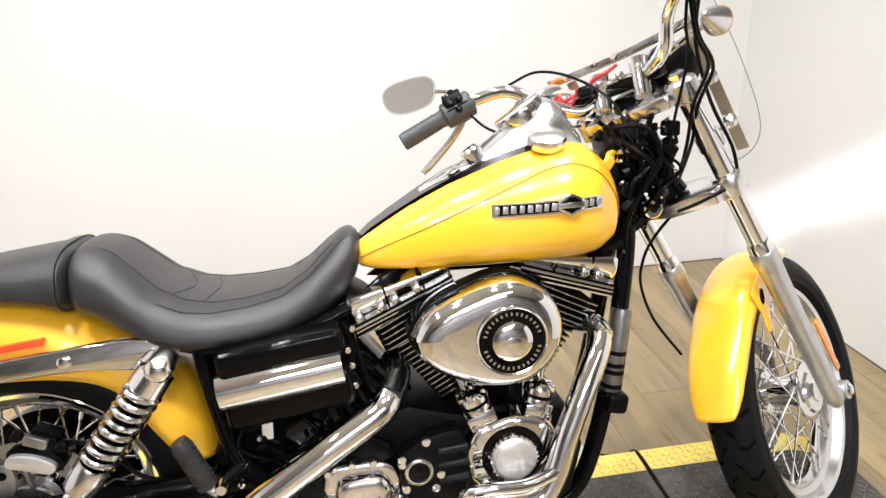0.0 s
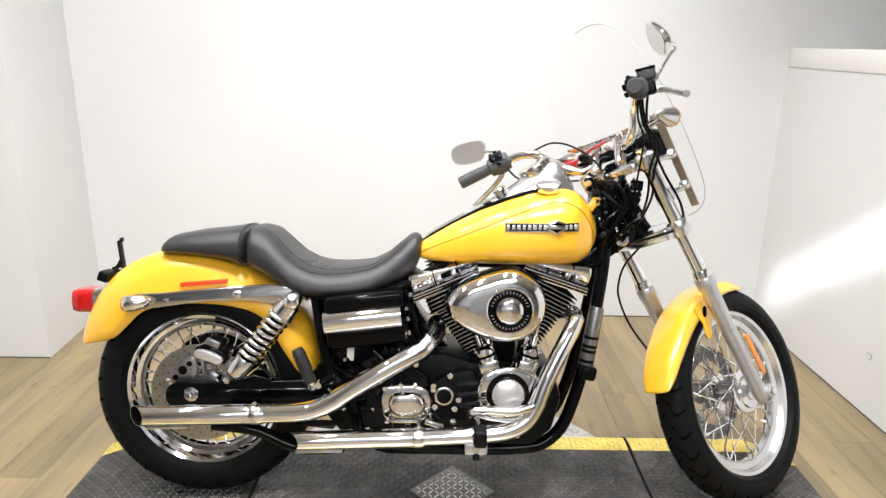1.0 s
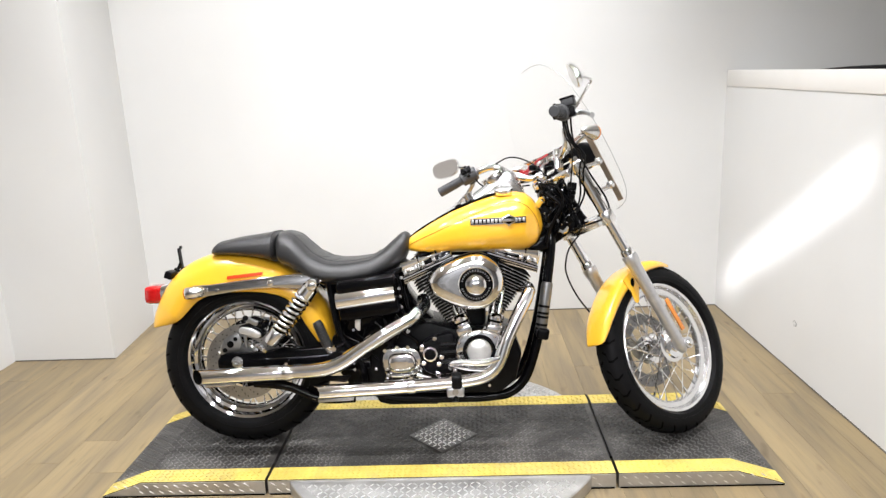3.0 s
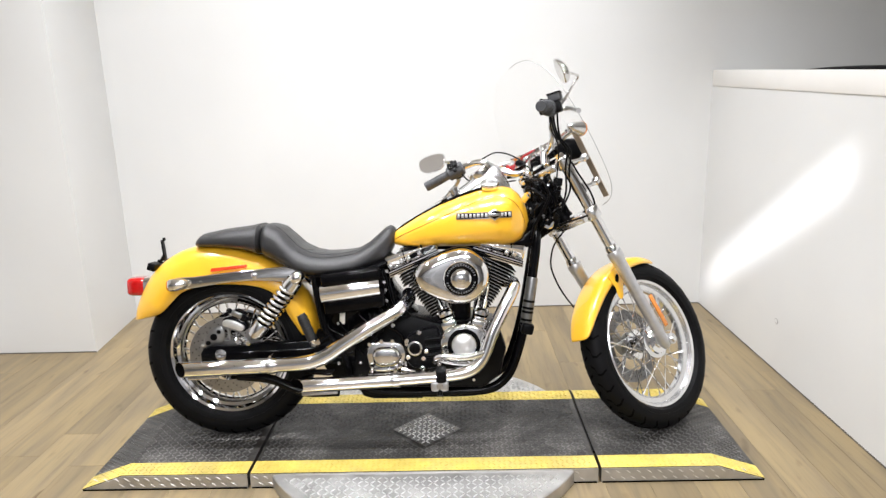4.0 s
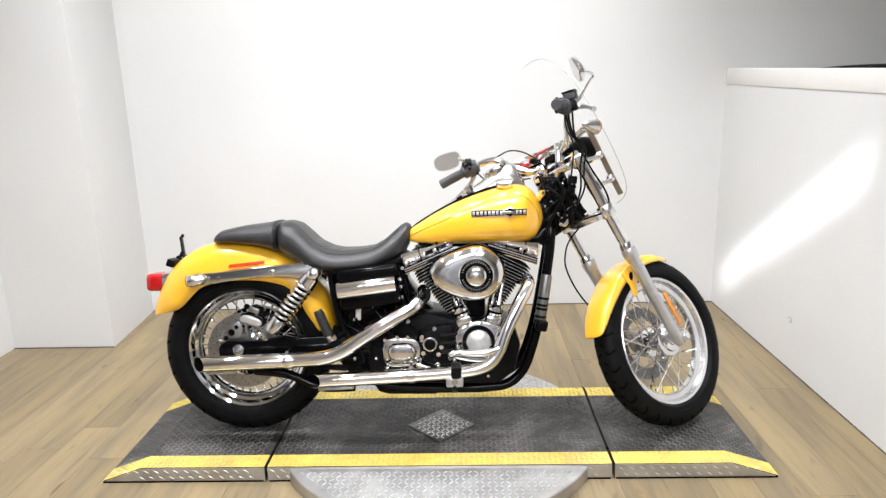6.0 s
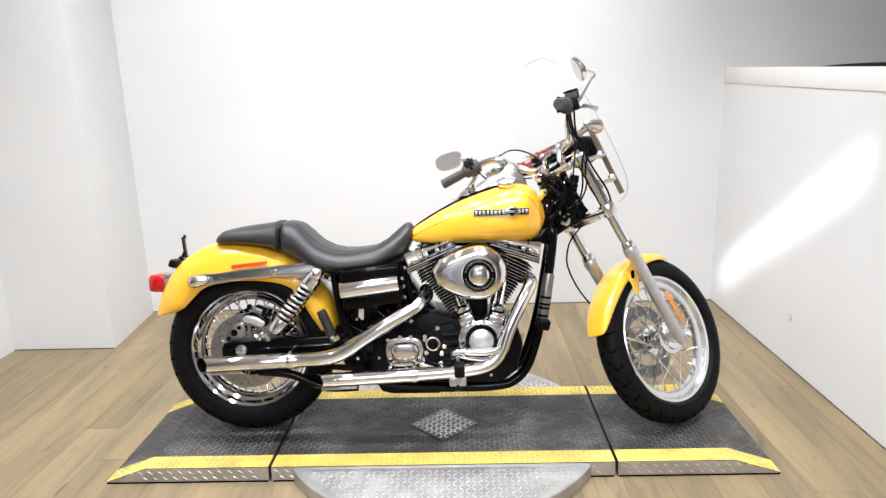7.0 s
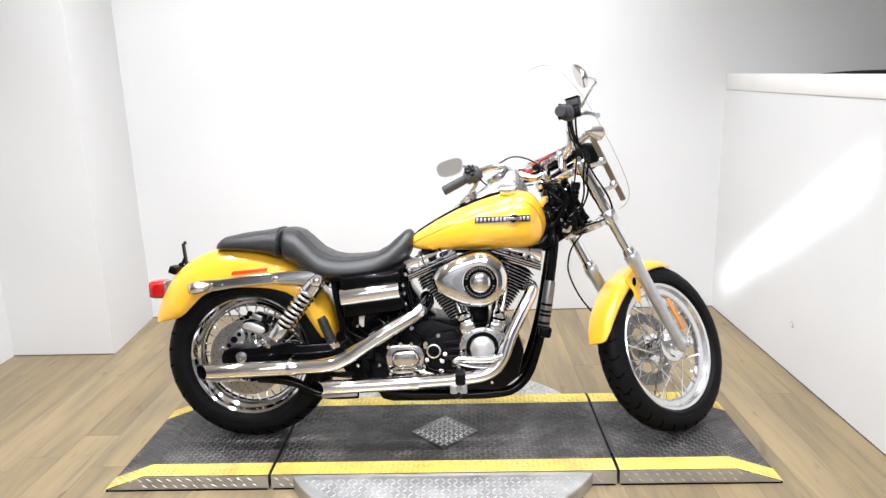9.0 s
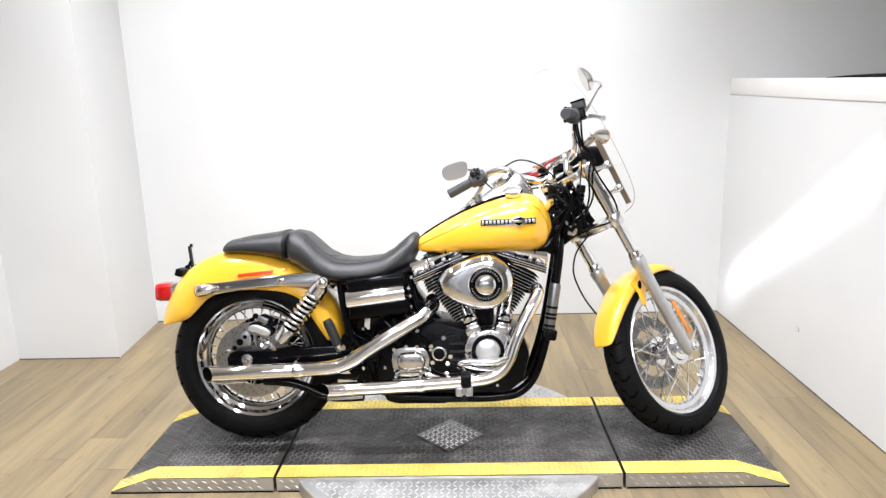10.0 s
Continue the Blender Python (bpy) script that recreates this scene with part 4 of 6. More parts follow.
for s in (-1, 1):
    bm = prism(bmesh.new(), round_outline(top + low, 3), min(s * 0.118, s * 0.136), max(s * 0.118, s * 0.136), 0.005, 3, 40)
    strut = part("fender_strut", bm, M_CHROME, bike, "polished chrome fender strut", smooth=45)
    for x, z, r in ((0.142, 0.637, 0.011), (-0.06, 0.616, 0.006)):
        bolt(strut, x, s * 0.136, z, r, 0.007, (0, s, 0), 20)
    bm = lathe(bmesh.new(), [(-0.035, 0.004), (-0.030, 0.012), (-0.015, 0.019), (0.01, 0.023), (0.030, 0.024), (0.034, 0.022)], (-0.135, s * 0.148, 0.612), (-1, 0, -0.12), 28)
    sig = part("turn_signal", bm, M_CHROME, bike, "chrome bullet turn signal")
    part("lens", lathe(bmesh.new(), [(0.032, 0.0225), (0.040, 0.020), (0.045, 0.010), (0.046, 0.001)], (-0.135, s * 0.148, 0.612), (-1, 0, -0.12), 28), M_AMBER, sig, "amber lens")
    # shock absorber
    a, b = V(0.312, s * 0.183, 0.634), V(0.149, s * 0.180, 0.430)
    d = (b - a)
    L = d.length
    u = d.normalized()
    side = V(0, 1, 0)
    w = u.cross(side)
    bm = tube(bmesh.new(), [a, a + u * L * 0.97], 0.013, 14)
    shock = part("shock_absorber", bm, M_BLACK, bike, "coil-over rear shock absorber")
    pts, turns = [], 8.4
    for i in range(int(turns * 20) + 1):
        g = 2 * math.pi * i / 20
        q = a + u * (L * (0.20 + 0.63 * i / (turns * 20)))
        pts.append(q + 0.0278 * (math.cos(g) * side + math.sin(g) * w))
    part("coil_spring", tube(bmesh.new(), pts, 0.0062, 10), M_CHROME2, shock, "chrome coil spring")
    part("spring_core", tube(bmesh.new(), [a + u * L * 0.25, a + u * L * 0.8], 0.019, 16), M_GROOVE, shock)
    part("upper_cover", tube(bmesh.new(), [a + u * (L * t) for t in (0.05, 0.065, 0.20, 0.215)], [0.025, 0.030, 0.0325, 0.030], 28), M_CHROME, shock, "chrome upper shroud")
    part("lower_body", tube(bmesh.new(), [a + u * (L * t) for t in (0.82, 0.835, 0.99, 1.04)], [0.028, 0.0305, 0.0295, 0.026], 28), M_CHROME2, shock, "polished lower shock body")
    for p0, prof in ((a, [(-0.02, 0.022), (0.020, 0.023), (0.030, 0.021), (0.036, 0.015), (0.039, 0.006), (0.039, 0.001)]), (b, [(-0.02, 0.016), (0.014, 0.016), (0.018, 0.012), (0.018, 0.001)])):
        part("mount_eye", lathe(bmesh.new(), prof, p0 - V(0, -s * 0.006, 0), (0, s, 0), 24), M_CHROME, shock)
    bm = prism(bmesh.new(), [(-0.062, 0.296), (-0.078, 0.318), (-0.080, 0.345), (-0.066, 0.366), (-0.04, 0.373), (0.10, 0.374), (0.17, 0.392), (0.21, 0.382), (0.50, 0.392), (0.50, 0.300), (0.20, 0.286), (-0.03, 0.286)], min(s * 0.098, s * 0.128), max(s * 0.098, s * 0.128), 0.006)
    part("swingarm", bm, M_BLACK, bike, "black box-section swingarm")
    part("axle_nut", lathe(bmesh.new(), [(0, 0.021), (0.004, 0.021), (0.005, 0.016), (0.012, 0.016), (0.013, 0.012), (0.013, 0.007), (0.004, 0.006), (0.004, 0.001)], (-0.002, s * 0.128, 0.341), (0, s, 0), 24), M_CHROME2, rear_wheel, m=REAR_C.inverted())
# tail light and number-plate bracket
bm = bmesh.new()
loft(bm, [[V(x, w * math.copysign(abs(math.cos(g)) ** 0.5, math.cos(g)), 0.590 + h * math.copysign(abs(math.sin(g)) ** 0.5, math.sin(g))) for g in [2 * math.pi * k / 32 for k in range(32)]] for x, w, h in ((-0.312, 0.046, 0.034), (-0.335, 0.050, 0.036), (-0.364, 0.050, 0.036), (-0.376, 0.046, 0.033), (-0.380, 0.038, 0.027))])
tail = part("tail_light", bm, M_RED, bike, "red tail light lens on a chrome base")
bm = bmesh.new()
loft(bm, [[V(x, w * math.copysign(abs(math.cos(g)) ** 0.5, math.cos(g)), 0.590 + h * math.copysign(abs(math.sin(g)) ** 0.5, math.sin(g))) for g in [2 * math.pi * k / 32 for k in range(32)]] for x, w, h in ((-0.262, 0.040, 0.050), (-0.287, 0.046, 0.042), (-0.313, 0.050, 0.036))])
part("light_base", bm, M_CHROME, tail, "chrome base")
plate = part("plate_bracket", box(bmesh.new(), (-0.258, 0.03, 0.722), (0.004, 0.030, 0.085), (0, -6, 0), 0.002), M_PLASTIC, bike, "black plate bracket")
part("bracket_arm", tube(bmesh.new(), spline([(-0.255, 0.02, 0.705), (-0.262, 0.015, 0.688), (-0.275, 0.01, 0.675)], 4), 0.007, 8), M_PLASTIC, plate)
part("bracket_arm", tube(bmesh.new(), spline([(-0.258, -0.03, 0.690), (-0.240, -0.03, 0.680), (-0.225, -0.03, 0.684), (-0.215, -0.03, 0.694)], 4), 0.005, 8), M_PLASTIC, plate)
part("bracket_foot", box(bmesh.new(), (-0.270, -0.04, 0.668), (0.03, 0.06, 0.028), (0, 20, 0), 0.004), M_PLASTIC, plate)
part("bracket_tip", box(bmesh.new(), (-0.255, 0.03, 0.766), (0.006, 0.02, 0.014), (0, -6, 0), 0.003), M_PLASTIC, plate)

# caliper on the rear disc
bm = prism(bmesh.new(), round_outline([(-0.005, 0.462), (0.03, 0.468), (0.075, 0.450), (0.088, 0.425), (0.070, 0.412), (0.035, 0.424), (0.0, 0.436)], 4), -0.118, -0.062, 0.006)
caliper = part("brake_caliper", bm, M_BLACK, bike, "black rear brake caliper with chrome cover")
bm = prism(bmesh.new(), round_outline([(-0.004, 0.447), (0.006, 0.459), (0.034, 0.457), (0.064, 0.444), (0.078, 0.430), (0.070, 0.417), (0.050, 0.420), (0.020, 0.431), (0.000, 0.437)], 4), -0.128, -0.112, 0.006)
part("caliper_cover", bm, M_PLATELUG, caliper, "bright caliper cover")
bm = prism(bmesh.new(), round_outline([(-0.07, 0.362), (-0.065, 0.392), (-0.035, 0.425), (0.0, 0.435), (0.012, 0.405), (0.0, 0.37), (-0.04, 0.352)], 4), -0.098, -0.088, 0.003)
br = part("caliper_bracket", bm, M_DISC, caliper, "bright steel caliper bracket")
# dark discs laid on for the bracket's shaded holes
for x, z, r in ((-0.052, 0.373, 0.009), (-0.03, 0.395, 0.013), (-0.01, 0.415, 0.008)):
    part("bracket_hole", lathe(bmesh.new(), [(0, r), (0.002, r)], (x, -0.098, z), (0, -1, 0), 20), M_GROOVE, br)
part("caliper_body", box(bmesh.new(), (0.055, -0.09, 0.47), (0.05, 0.05, 0.035), (0, 25, 0), 0.008), M_BLACK, caliper)
part("caliper_pad", box(bmesh.new(), (0.050, -0.119, 0.478), (0.040, 0.010, 0.020), (0, 24, 0), 0.003), M_DISC, caliper, "grey steel pad carrier")
for x, z in ((0.022, 0.492), (0.090, 0.462)):
    bolt(caliper, x, -0.116, z, 0.010, 0.008, seg=14, material=M_BLACK)
caliper.matrix_basis = Matrix.Translation((0.012, 0, 0.012))
br.matrix_basis = Matrix.Translation((-0.018, 0, -0.006))
part("brake_hose", tube(bmesh.new(), spline([(0.08, -0.09, 0.46), (0.15, -0.10, 0.44), (0.22, -0.11, 0.375), (0.32, -0.115, 0.37), (0.5, -0.11, 0.38)], 8), 0.0045, 8), M_PLASTIC, caliper)
bolt(bike, 0.102, -0.128, 0.382, 0.010, 0.008)

# inner mudguard and frame behind the shock
part("battery_box", prism(bmesh.new(), [(0.37, 0.41), (0.355, 0.60), (0.38, 0.645), (0.60, 0.655), (0.635, 0.60), (0.60, 0.46), (0.50, 0.40)], -0.125, 0.125, 0.012), M_BLACK, bike, "gloss black battery box")
bm = bmesh.new()
loft(bm, [[V(0.107 * x, y * (1 - 0.06 * x * x), z * (1 - 0.03 * x * x)) for y, z in ((0.026, -0.030), (0.000, -0.034), (-0.014, -0.031), (-0.023, -0.022), (-0.028, -0.008), (-0.029, 0.006), (-0.026, 0.018), (-0.018, 0.028), (-0.006, 0.034), (0.026, 0.034))] for x in (-1, -0.985, -0.94, -0.5, 0, 0.5, 0.94, 0.985, 1)])
bm.transform(pose(0.500, -0.178, 0.578, 4, -6.4, 0))
batt = part("battery_cover", bm, M_CHROME, bike, "mirror-bright chrome battery cover", smooth=50)
bm = box(bmesh.new(), (0, 0, 0), (0.218, 0.07, 0.046), (0, 0, 0), 0.012, 4)
bm.transform(pose(0.503, -0.160, 0.628, 0, -6.4, 0))
part("battery_lid", bm, M_BLACK, batt, "gloss black battery lid", smooth=50)
bm = box(bmesh.new(), (0, 0, 0), (0.225, 0.06, 0.07), (0, 0, 0), 0.012, 3)
bm.transform(pose(0.510, -0.150, 0.535, 0, -6.4, 0))
part("battery_tray", bm, M_BLACK, batt, "gloss black tray under the cover", smooth=50)
part("seat_rail", tube(bmesh.new(), spline([(0.33, -0.118, 0.640), (0.37, -0.122, 0.630), (0.42, -0.125, 0.628), (0.50, -0.126, 0.632), (0.62, -0.10, 0.665), (0.72, -0.06, 0.72)], 8), 0.014, 14), M_BLACK, bike, "black frame rail")
part("seat_rail", tube(bmesh.new(), spline([(0.33, 0.118, 0.640), (0.37, 0.122, 0.630), (0.42, 0.125, 0.628), (0.50, 0.126, 0.632), (0.62, 0.10, 0.665), (0.72, 0.06, 0.72)], 8), 0.014, 14), M_BLACK, bike, "black frame rail")
part("oil_tank", prism(bmesh.new(), [(0.36, 0.30), (0.35, 0.42), (0.46, 0.47), (0.56, 0.46), (0.60, 0.36), (0.58, 0.24), (0.42, 0.22)], -0.108, 0.11, 0.015), M_CRINKLE, bike, "black gearbox casing")
part("frame_post", tube(bmesh.new(), spline([(0.36, -0.12, 0.63), (0.375, -0.125, 0.52), (0.40, -0.13, 0.42), (0.46, -0.135, 0.33), (0.48, -0.135, 0.24)], 8), 0.016, 14), M_BLACK, bike, "black frame post")
part("pivot_cover", lathe(bmesh.new(), [(0, 0.03), (0.008, 0.03), (0.012, 0.024), (0.012, 0.001)], (0.475, -0.135, 0.36), (0, -1, 0), 28), M_BLACK, bike)
# pale patch added for the bright wall that shows through the frame
part("gap_patch", box(bmesh.new(), (0.460, -0.140, 0.472), (0.020, 0.006, 0.046), (0, 4, 0), 0.0028), M_CREAM, bike, "pale patch standing in for the wall behind the frame gap")
for x, z in ((0.617, 0.60), (0.622, 0.57), (0.628, 0.64), (0.625, 0.53), (0.40, 0.36), (0.44, 0.30), (0.52, 0.30)):
    bolt(bike, x, -0.132, z, 0.007, 0.006)
part("side_cover", prism(bmesh.new(), [(0.59, 0.44), (0.59, 0.66), (0.63, 0.67), (0.64, 0.58), (0.70, 0.50), (0.76, 0.44)], -0.050, 0.085, 0.010), M_BLACK, bike, "black cover behind the rear cylinder")
part("tank_tunnel", prism(bmesh.new(), [(0.70, 0.712), (0.66, 0.742), (1.13, 0.745), (1.17, 0.78), (1.18, 0.72), (1.05, 0.700)], -0.060, 0.060, 0.008), M_BLACK, bike, "black underside of the tank mount")
# looms beside the rear cylinder
for pts in (((0.612, -0.12, 0.65), (0.625, -0.125, 0.60), (0.615, -0.13, 0.55), (0.635, -0.12, 0.50), (0.65, -0.11, 0.46)), ((0.630, -0.10, 0.60), (0.640, -0.11, 0.56), (0.65, -0.11, 0.52), (0.69, -0.10, 0.47)), ((0.60, -0.13, 0.50), (0.62, -0.14, 0.46), (0.60, -0.14, 0.42), (0.56, -0.14, 0.37)), ((0.665, -0.09, 0.545), (0.685, -0.10, 0.52), (0.69, -0.11, 0.49), (0.72, -0.10, 0.45))):
    part("cable", tube(bmesh.new(), spline(pts, 8), 0.006, 8), M_PLASTIC, bike, "black loom")
# folded passenger peg
def peg(m_s):
    bm = tube(bmesh.new(), [(0.321, m_s * 0.204, 0.500), (0.326, m_s * 0.204, 0.490), (0.357, m_s * 0.197, 0.406)], [0.015, 0.0175, 0.0175], 18)
    p = part("passenger_peg", bm, M_VINYL, bike, "folded black rubber passenger peg")
    d = V(0.031, 0, -0.084).normalized()
    for i in range(9):
        c0 = V(0.326, m_s * 0.204, 0.490).lerp(V(0.357, m_s * 0.197, 0.406), (i + 0.5) / 9)
        part("peg_rib", tube(bmesh.new(), [c0 - d * 0.002, c0 + d * 0.002], 0.0188, 18), M_VINYL, p)
    part("peg_clevis", tube(bmesh.new(), [(0.355, m_s * 0.197, 0.410), (0.362, m_s * 0.190, 0.392), (0.376, m_s * 0.165, 0.384)], [0.014, 0.016, 0.011], 14), M_CHROME, p, "chrome peg clevis")
    part("clevis_pin", tube(bmesh.new(), [(0.378, m_s * 0.204, 0.396), (0.378, m_s * 0.176, 0.396)], 0.009, 12), M_CHROME, p)
    part("peg_mount", tube(bmesh.new(), [(0.376, m_s * 0.165, 0.386), (0.418, m_s * 0.13, 0.41)], 0.010, 12), M_BLACK, p)


peg(-1)
peg(1)

# ---- motorcycle: exhaust ----
up = spline([(0.682, -0.165, 0.513), (0.660, -0.185, 0.496), (0.575, -0.205, 0.452), (0.475, -0.216, 0.392), (0.418, -0.220, 0.355), (0.37, -0.222, 0.335), (0.32, -0.223, 0.3265), (0.235, -0.224, 0.3225)], 10)
exhaust = part("exhaust", tube(bmesh.new(), up, 0.0268, 28), M_CHROME, bike, "two chrome staggered exhaust pipes and mufflers")


def muffler(x0, z0, x1, z1, lat, r):
    a, b = V(x1, lat, z1), V(x0, lat, z0)
    u = (b - a).normalized()

    def ring(t, rad, slant):
        c = a.lerp(b, t)
        out = []
        for k in range(40):
            g = 2 * math.pi * k / 40
            y, z = rad * math.cos(g), rad * math.sin(g)
            out.append(c + V(0, y, z) + u * (slant * y))
        return out
    bm = bmesh.new()
    loft(bm, [ring(0, r * 0.93, 0), ring(0.02, r, 0), ring(0.85, r, 0), ring(1.0, r, 1.05), ring(1.0, r * 0.97, 1.05)], caps=False)
    m = part("muffler", bm, M_CHROME, exhaust, "chrome slash-cut muffler")
    # the shade inside the muffler is put into a near-black bore
    bm = bmesh.new()
    loft(bm, [ring(1.0, r * 0.97, 1.05), ring(0.90, r * 0.92, 0.7), ring(0.78, r * 0.85, 0.0)], caps=False)
    bmesh.ops.contextual_create(bm, geom=[e for e in bm.edges if e.is_boundary and (e.verts[0].co - a).dot(u) < 0.83 * (b - a).length])
    bm.faces.ensure_lookup_table()
    part("muffler_bore", bm, M_GROOVE, m, "dark muffler opening")
    return m


def clamp(p, q, r, n=2):
    p, q = Vector(p), Vector(q)
    c = part("clamp", tube(bmesh.new(), [p, p.lerp(q, 0.15), p.lerp(q, 0.85), q], [r - 0.002, r, r, r - 0.002], 32), M_CHROME2, exhaust, "steel clamp band")
    part("clamp_bolt", tube(bmesh.new(), [p.lerp(q, 0.5) + V(0, -0.01, r + 0.004), p.lerp(q, 0.5) + V(0, 0.03, r + 0.004)], 0.005, 8), M_CHROME, c)
    return c


muffler(-0.120, 0.311, 0.235, 0.3215, -0.223, 0.0278)
for k, w in enumerate((0.006, 0.004, 0.008, 0.010, 0.007, 0.009)):
    x = 0.086 + 0.0095 * k
    part("maker_mark", box(bmesh.new(), (x, -0.223 - 0.0278 * math.cos(radians(24)), 0.3165 + 0.0278 * math.sin(radians(24))), (w * 0.8, 0.0006, 0.0042), (-24, 0, 0)), M_DISC2, exhaust)
clamp((0.195, -0.223, 0.3200), (0.225, -0.223, 0.3210), 0.0298)
dn = spline([(1.092, -0.140, 0.574), (1.080, -0.158, 0.549), (1.046, -0.180, 0.491), (1.005, -0.198, 0.411), (0.980, -0.207, 0.346), (0.952, -0.214, 0.304), (0.910, -0.219, 0.281), (0.85, -0.222, 0.2705), (0.74, -0.224, 0.263), (0.65, -0.225, 0.2585)], 10)
part("front_pipe", tube(bmesh.new(), dn, 0.0238, 28), M_CHROME, exhaust, "chrome front header shield")
muffler(0.302, 0.244, 0.66, 0.2585, -0.225, 0.0262)
clamp((0.642, -0.225, 0.2575), (0.672, -0.225, 0.2592), 0.0284)
part("rear_header", tube(bmesh.new(), spline([(0.70, -0.06, 0.545), (0.706, -0.11, 0.530), (0.683, -0.163, 0.513)], 6), 0.024, 18), M_CHROME2, exhaust)
part("front_header", tube(bmesh.new(), spline([(1.07, -0.06, 0.58), (1.09, -0.11, 0.588), (1.095, -0.148, 0.574)], 6), 0.022, 18), M_CHROME2, exhaust)
part("muffler_bracket", prism(bmesh.new(), [(0.33, 0.285), (0.36, 0.30), (0.44, 0.30), (0.42, 0.275)], -0.215, -0.208, 0.001), M_BLACK, exhaust)
part("muffler_hanger", box(bmesh.new(), (0.38, -0.215, 0.212), (0.13, 0.01, 0.010), (0, -2, 0), 0.002), M_STEEL, exhaust)
part("muffler_stay", tube(bmesh.new(), spline([(0.08, -0.195, 0.278), (0.20, -0.195, 0.262), (0.32, -0.20, 0.215), (0.44, -0.16, 0.20)], 8), 0.017, 14), M_BLACK, exhaust, "black support arm")
part("exhaust_strip", tube(bmesh.new(), [(-0.09, -0.226, 0.279), (0.02, -0.226, 0.283)], 0.006, 8), M_CHROME2, exhaust)

# ---- motorcycle: engine ----
case = prism(bmesh.new(), [(0.58, 0.20), (0.56, 0.42), (0.62, 0.455), (0.72, 0.47), (0.80, 0.445), (0.88, 0.43), (0.97, 0.445), (1.04, 0.42), (1.065, 0.34), (1.04, 0.24), (0.98, 0.19)], -0.125, 0.13, 0.014)
engine = part("engine", case, M_CRINKLE, bike, "air-cooled black and chrome v-twin engine")
part("sump", prism(bmesh.new(), [(0.50, 0.19), (0.52, 0.155), (0.56, 0.145), (0.74, 0.143), (0.79, 0.165), (0.80, 0.21), (0.5, 0.215)], -0.09, 0.09, 0.01), M_CRINKLE, engine, "black oil sump")


def fin_mesh(w, d, t):
    bm = box(bmesh.new(), (0, 0, 0), (2 * w, 2 * d, t))
    edges = [e for e in bm.edges if abs((e.verts[0].co - e.verts[1].co).normalized().z) > 0.9]
    bmesh.ops.bevel(bm, geom=edges, offset=min(w, d) * 0.24, segments=4, profile=0.5, affect="EDGES")
    bmesh.ops.recalc_face_normals(bm, faces=bm.faces)
    me = bpy.data.meshes.new("fin")
    bm.to_mesh(me)
    bm.free()
    me.materials.append(M_GROOVE)
    me.materials.append(M_FIN)
    for p in me.polygons:
        p.material_index = 1 if abs(p.normal.z) < 0.5 else 0
    return me


for s, xb, xt in ((-1, 0.842, 0.7215), (1, 0.930, 1.0505)):
    a, b = V(xb + s * 0.026, -0.005, 0.436), V(xt, -0.005, 0.672)
    d = V(s * 0.4486, 0, 0.8937)
    rot = Matrix.Rotation(math.atan2(d.x, d.z), 4, "Y")
    cyl = part("cylinder", tube(bmesh.new(), [a, a.lerp(b, 0.9)], [0.014, 0.050], 32), M_GROOVE, engine, "black finned cylinder with machined fin edges")
    n = 18
    for i in range(n):
        t = (i + 2.3) / (n + 2)
        w = 0.070 if i >= 13 else 0.015 + 0.054 * t
        me = fin_mesh(w, 0.058 + 0.034 * t + (0.018 if i >= 13 else 0), 0.0026)
        share("fin", me, cyl, Matrix.Translation(a.lerp(b, t * 0.95)) @ rot)
part("intake_block", box(bmesh.new(), (0.886, 0.0, 0.53), (0.10, 0.15, 0.19), (0, 0, 0), 0.02, 3), M_CRINKLE, engine, "black block between the cylinders")
# rocker boxes
ROCKERS = ((V(0.638, 0, 0.614), V(0.824, 0, 0.692), V(0.620, 0, 0.688), V(0.806, 0, 0.766)),
           (V(0.945, 0, 0.700), V(1.128, 0, 0.640), V(0.962, 0, 0.778), V(1.140, 0, 0.718)))
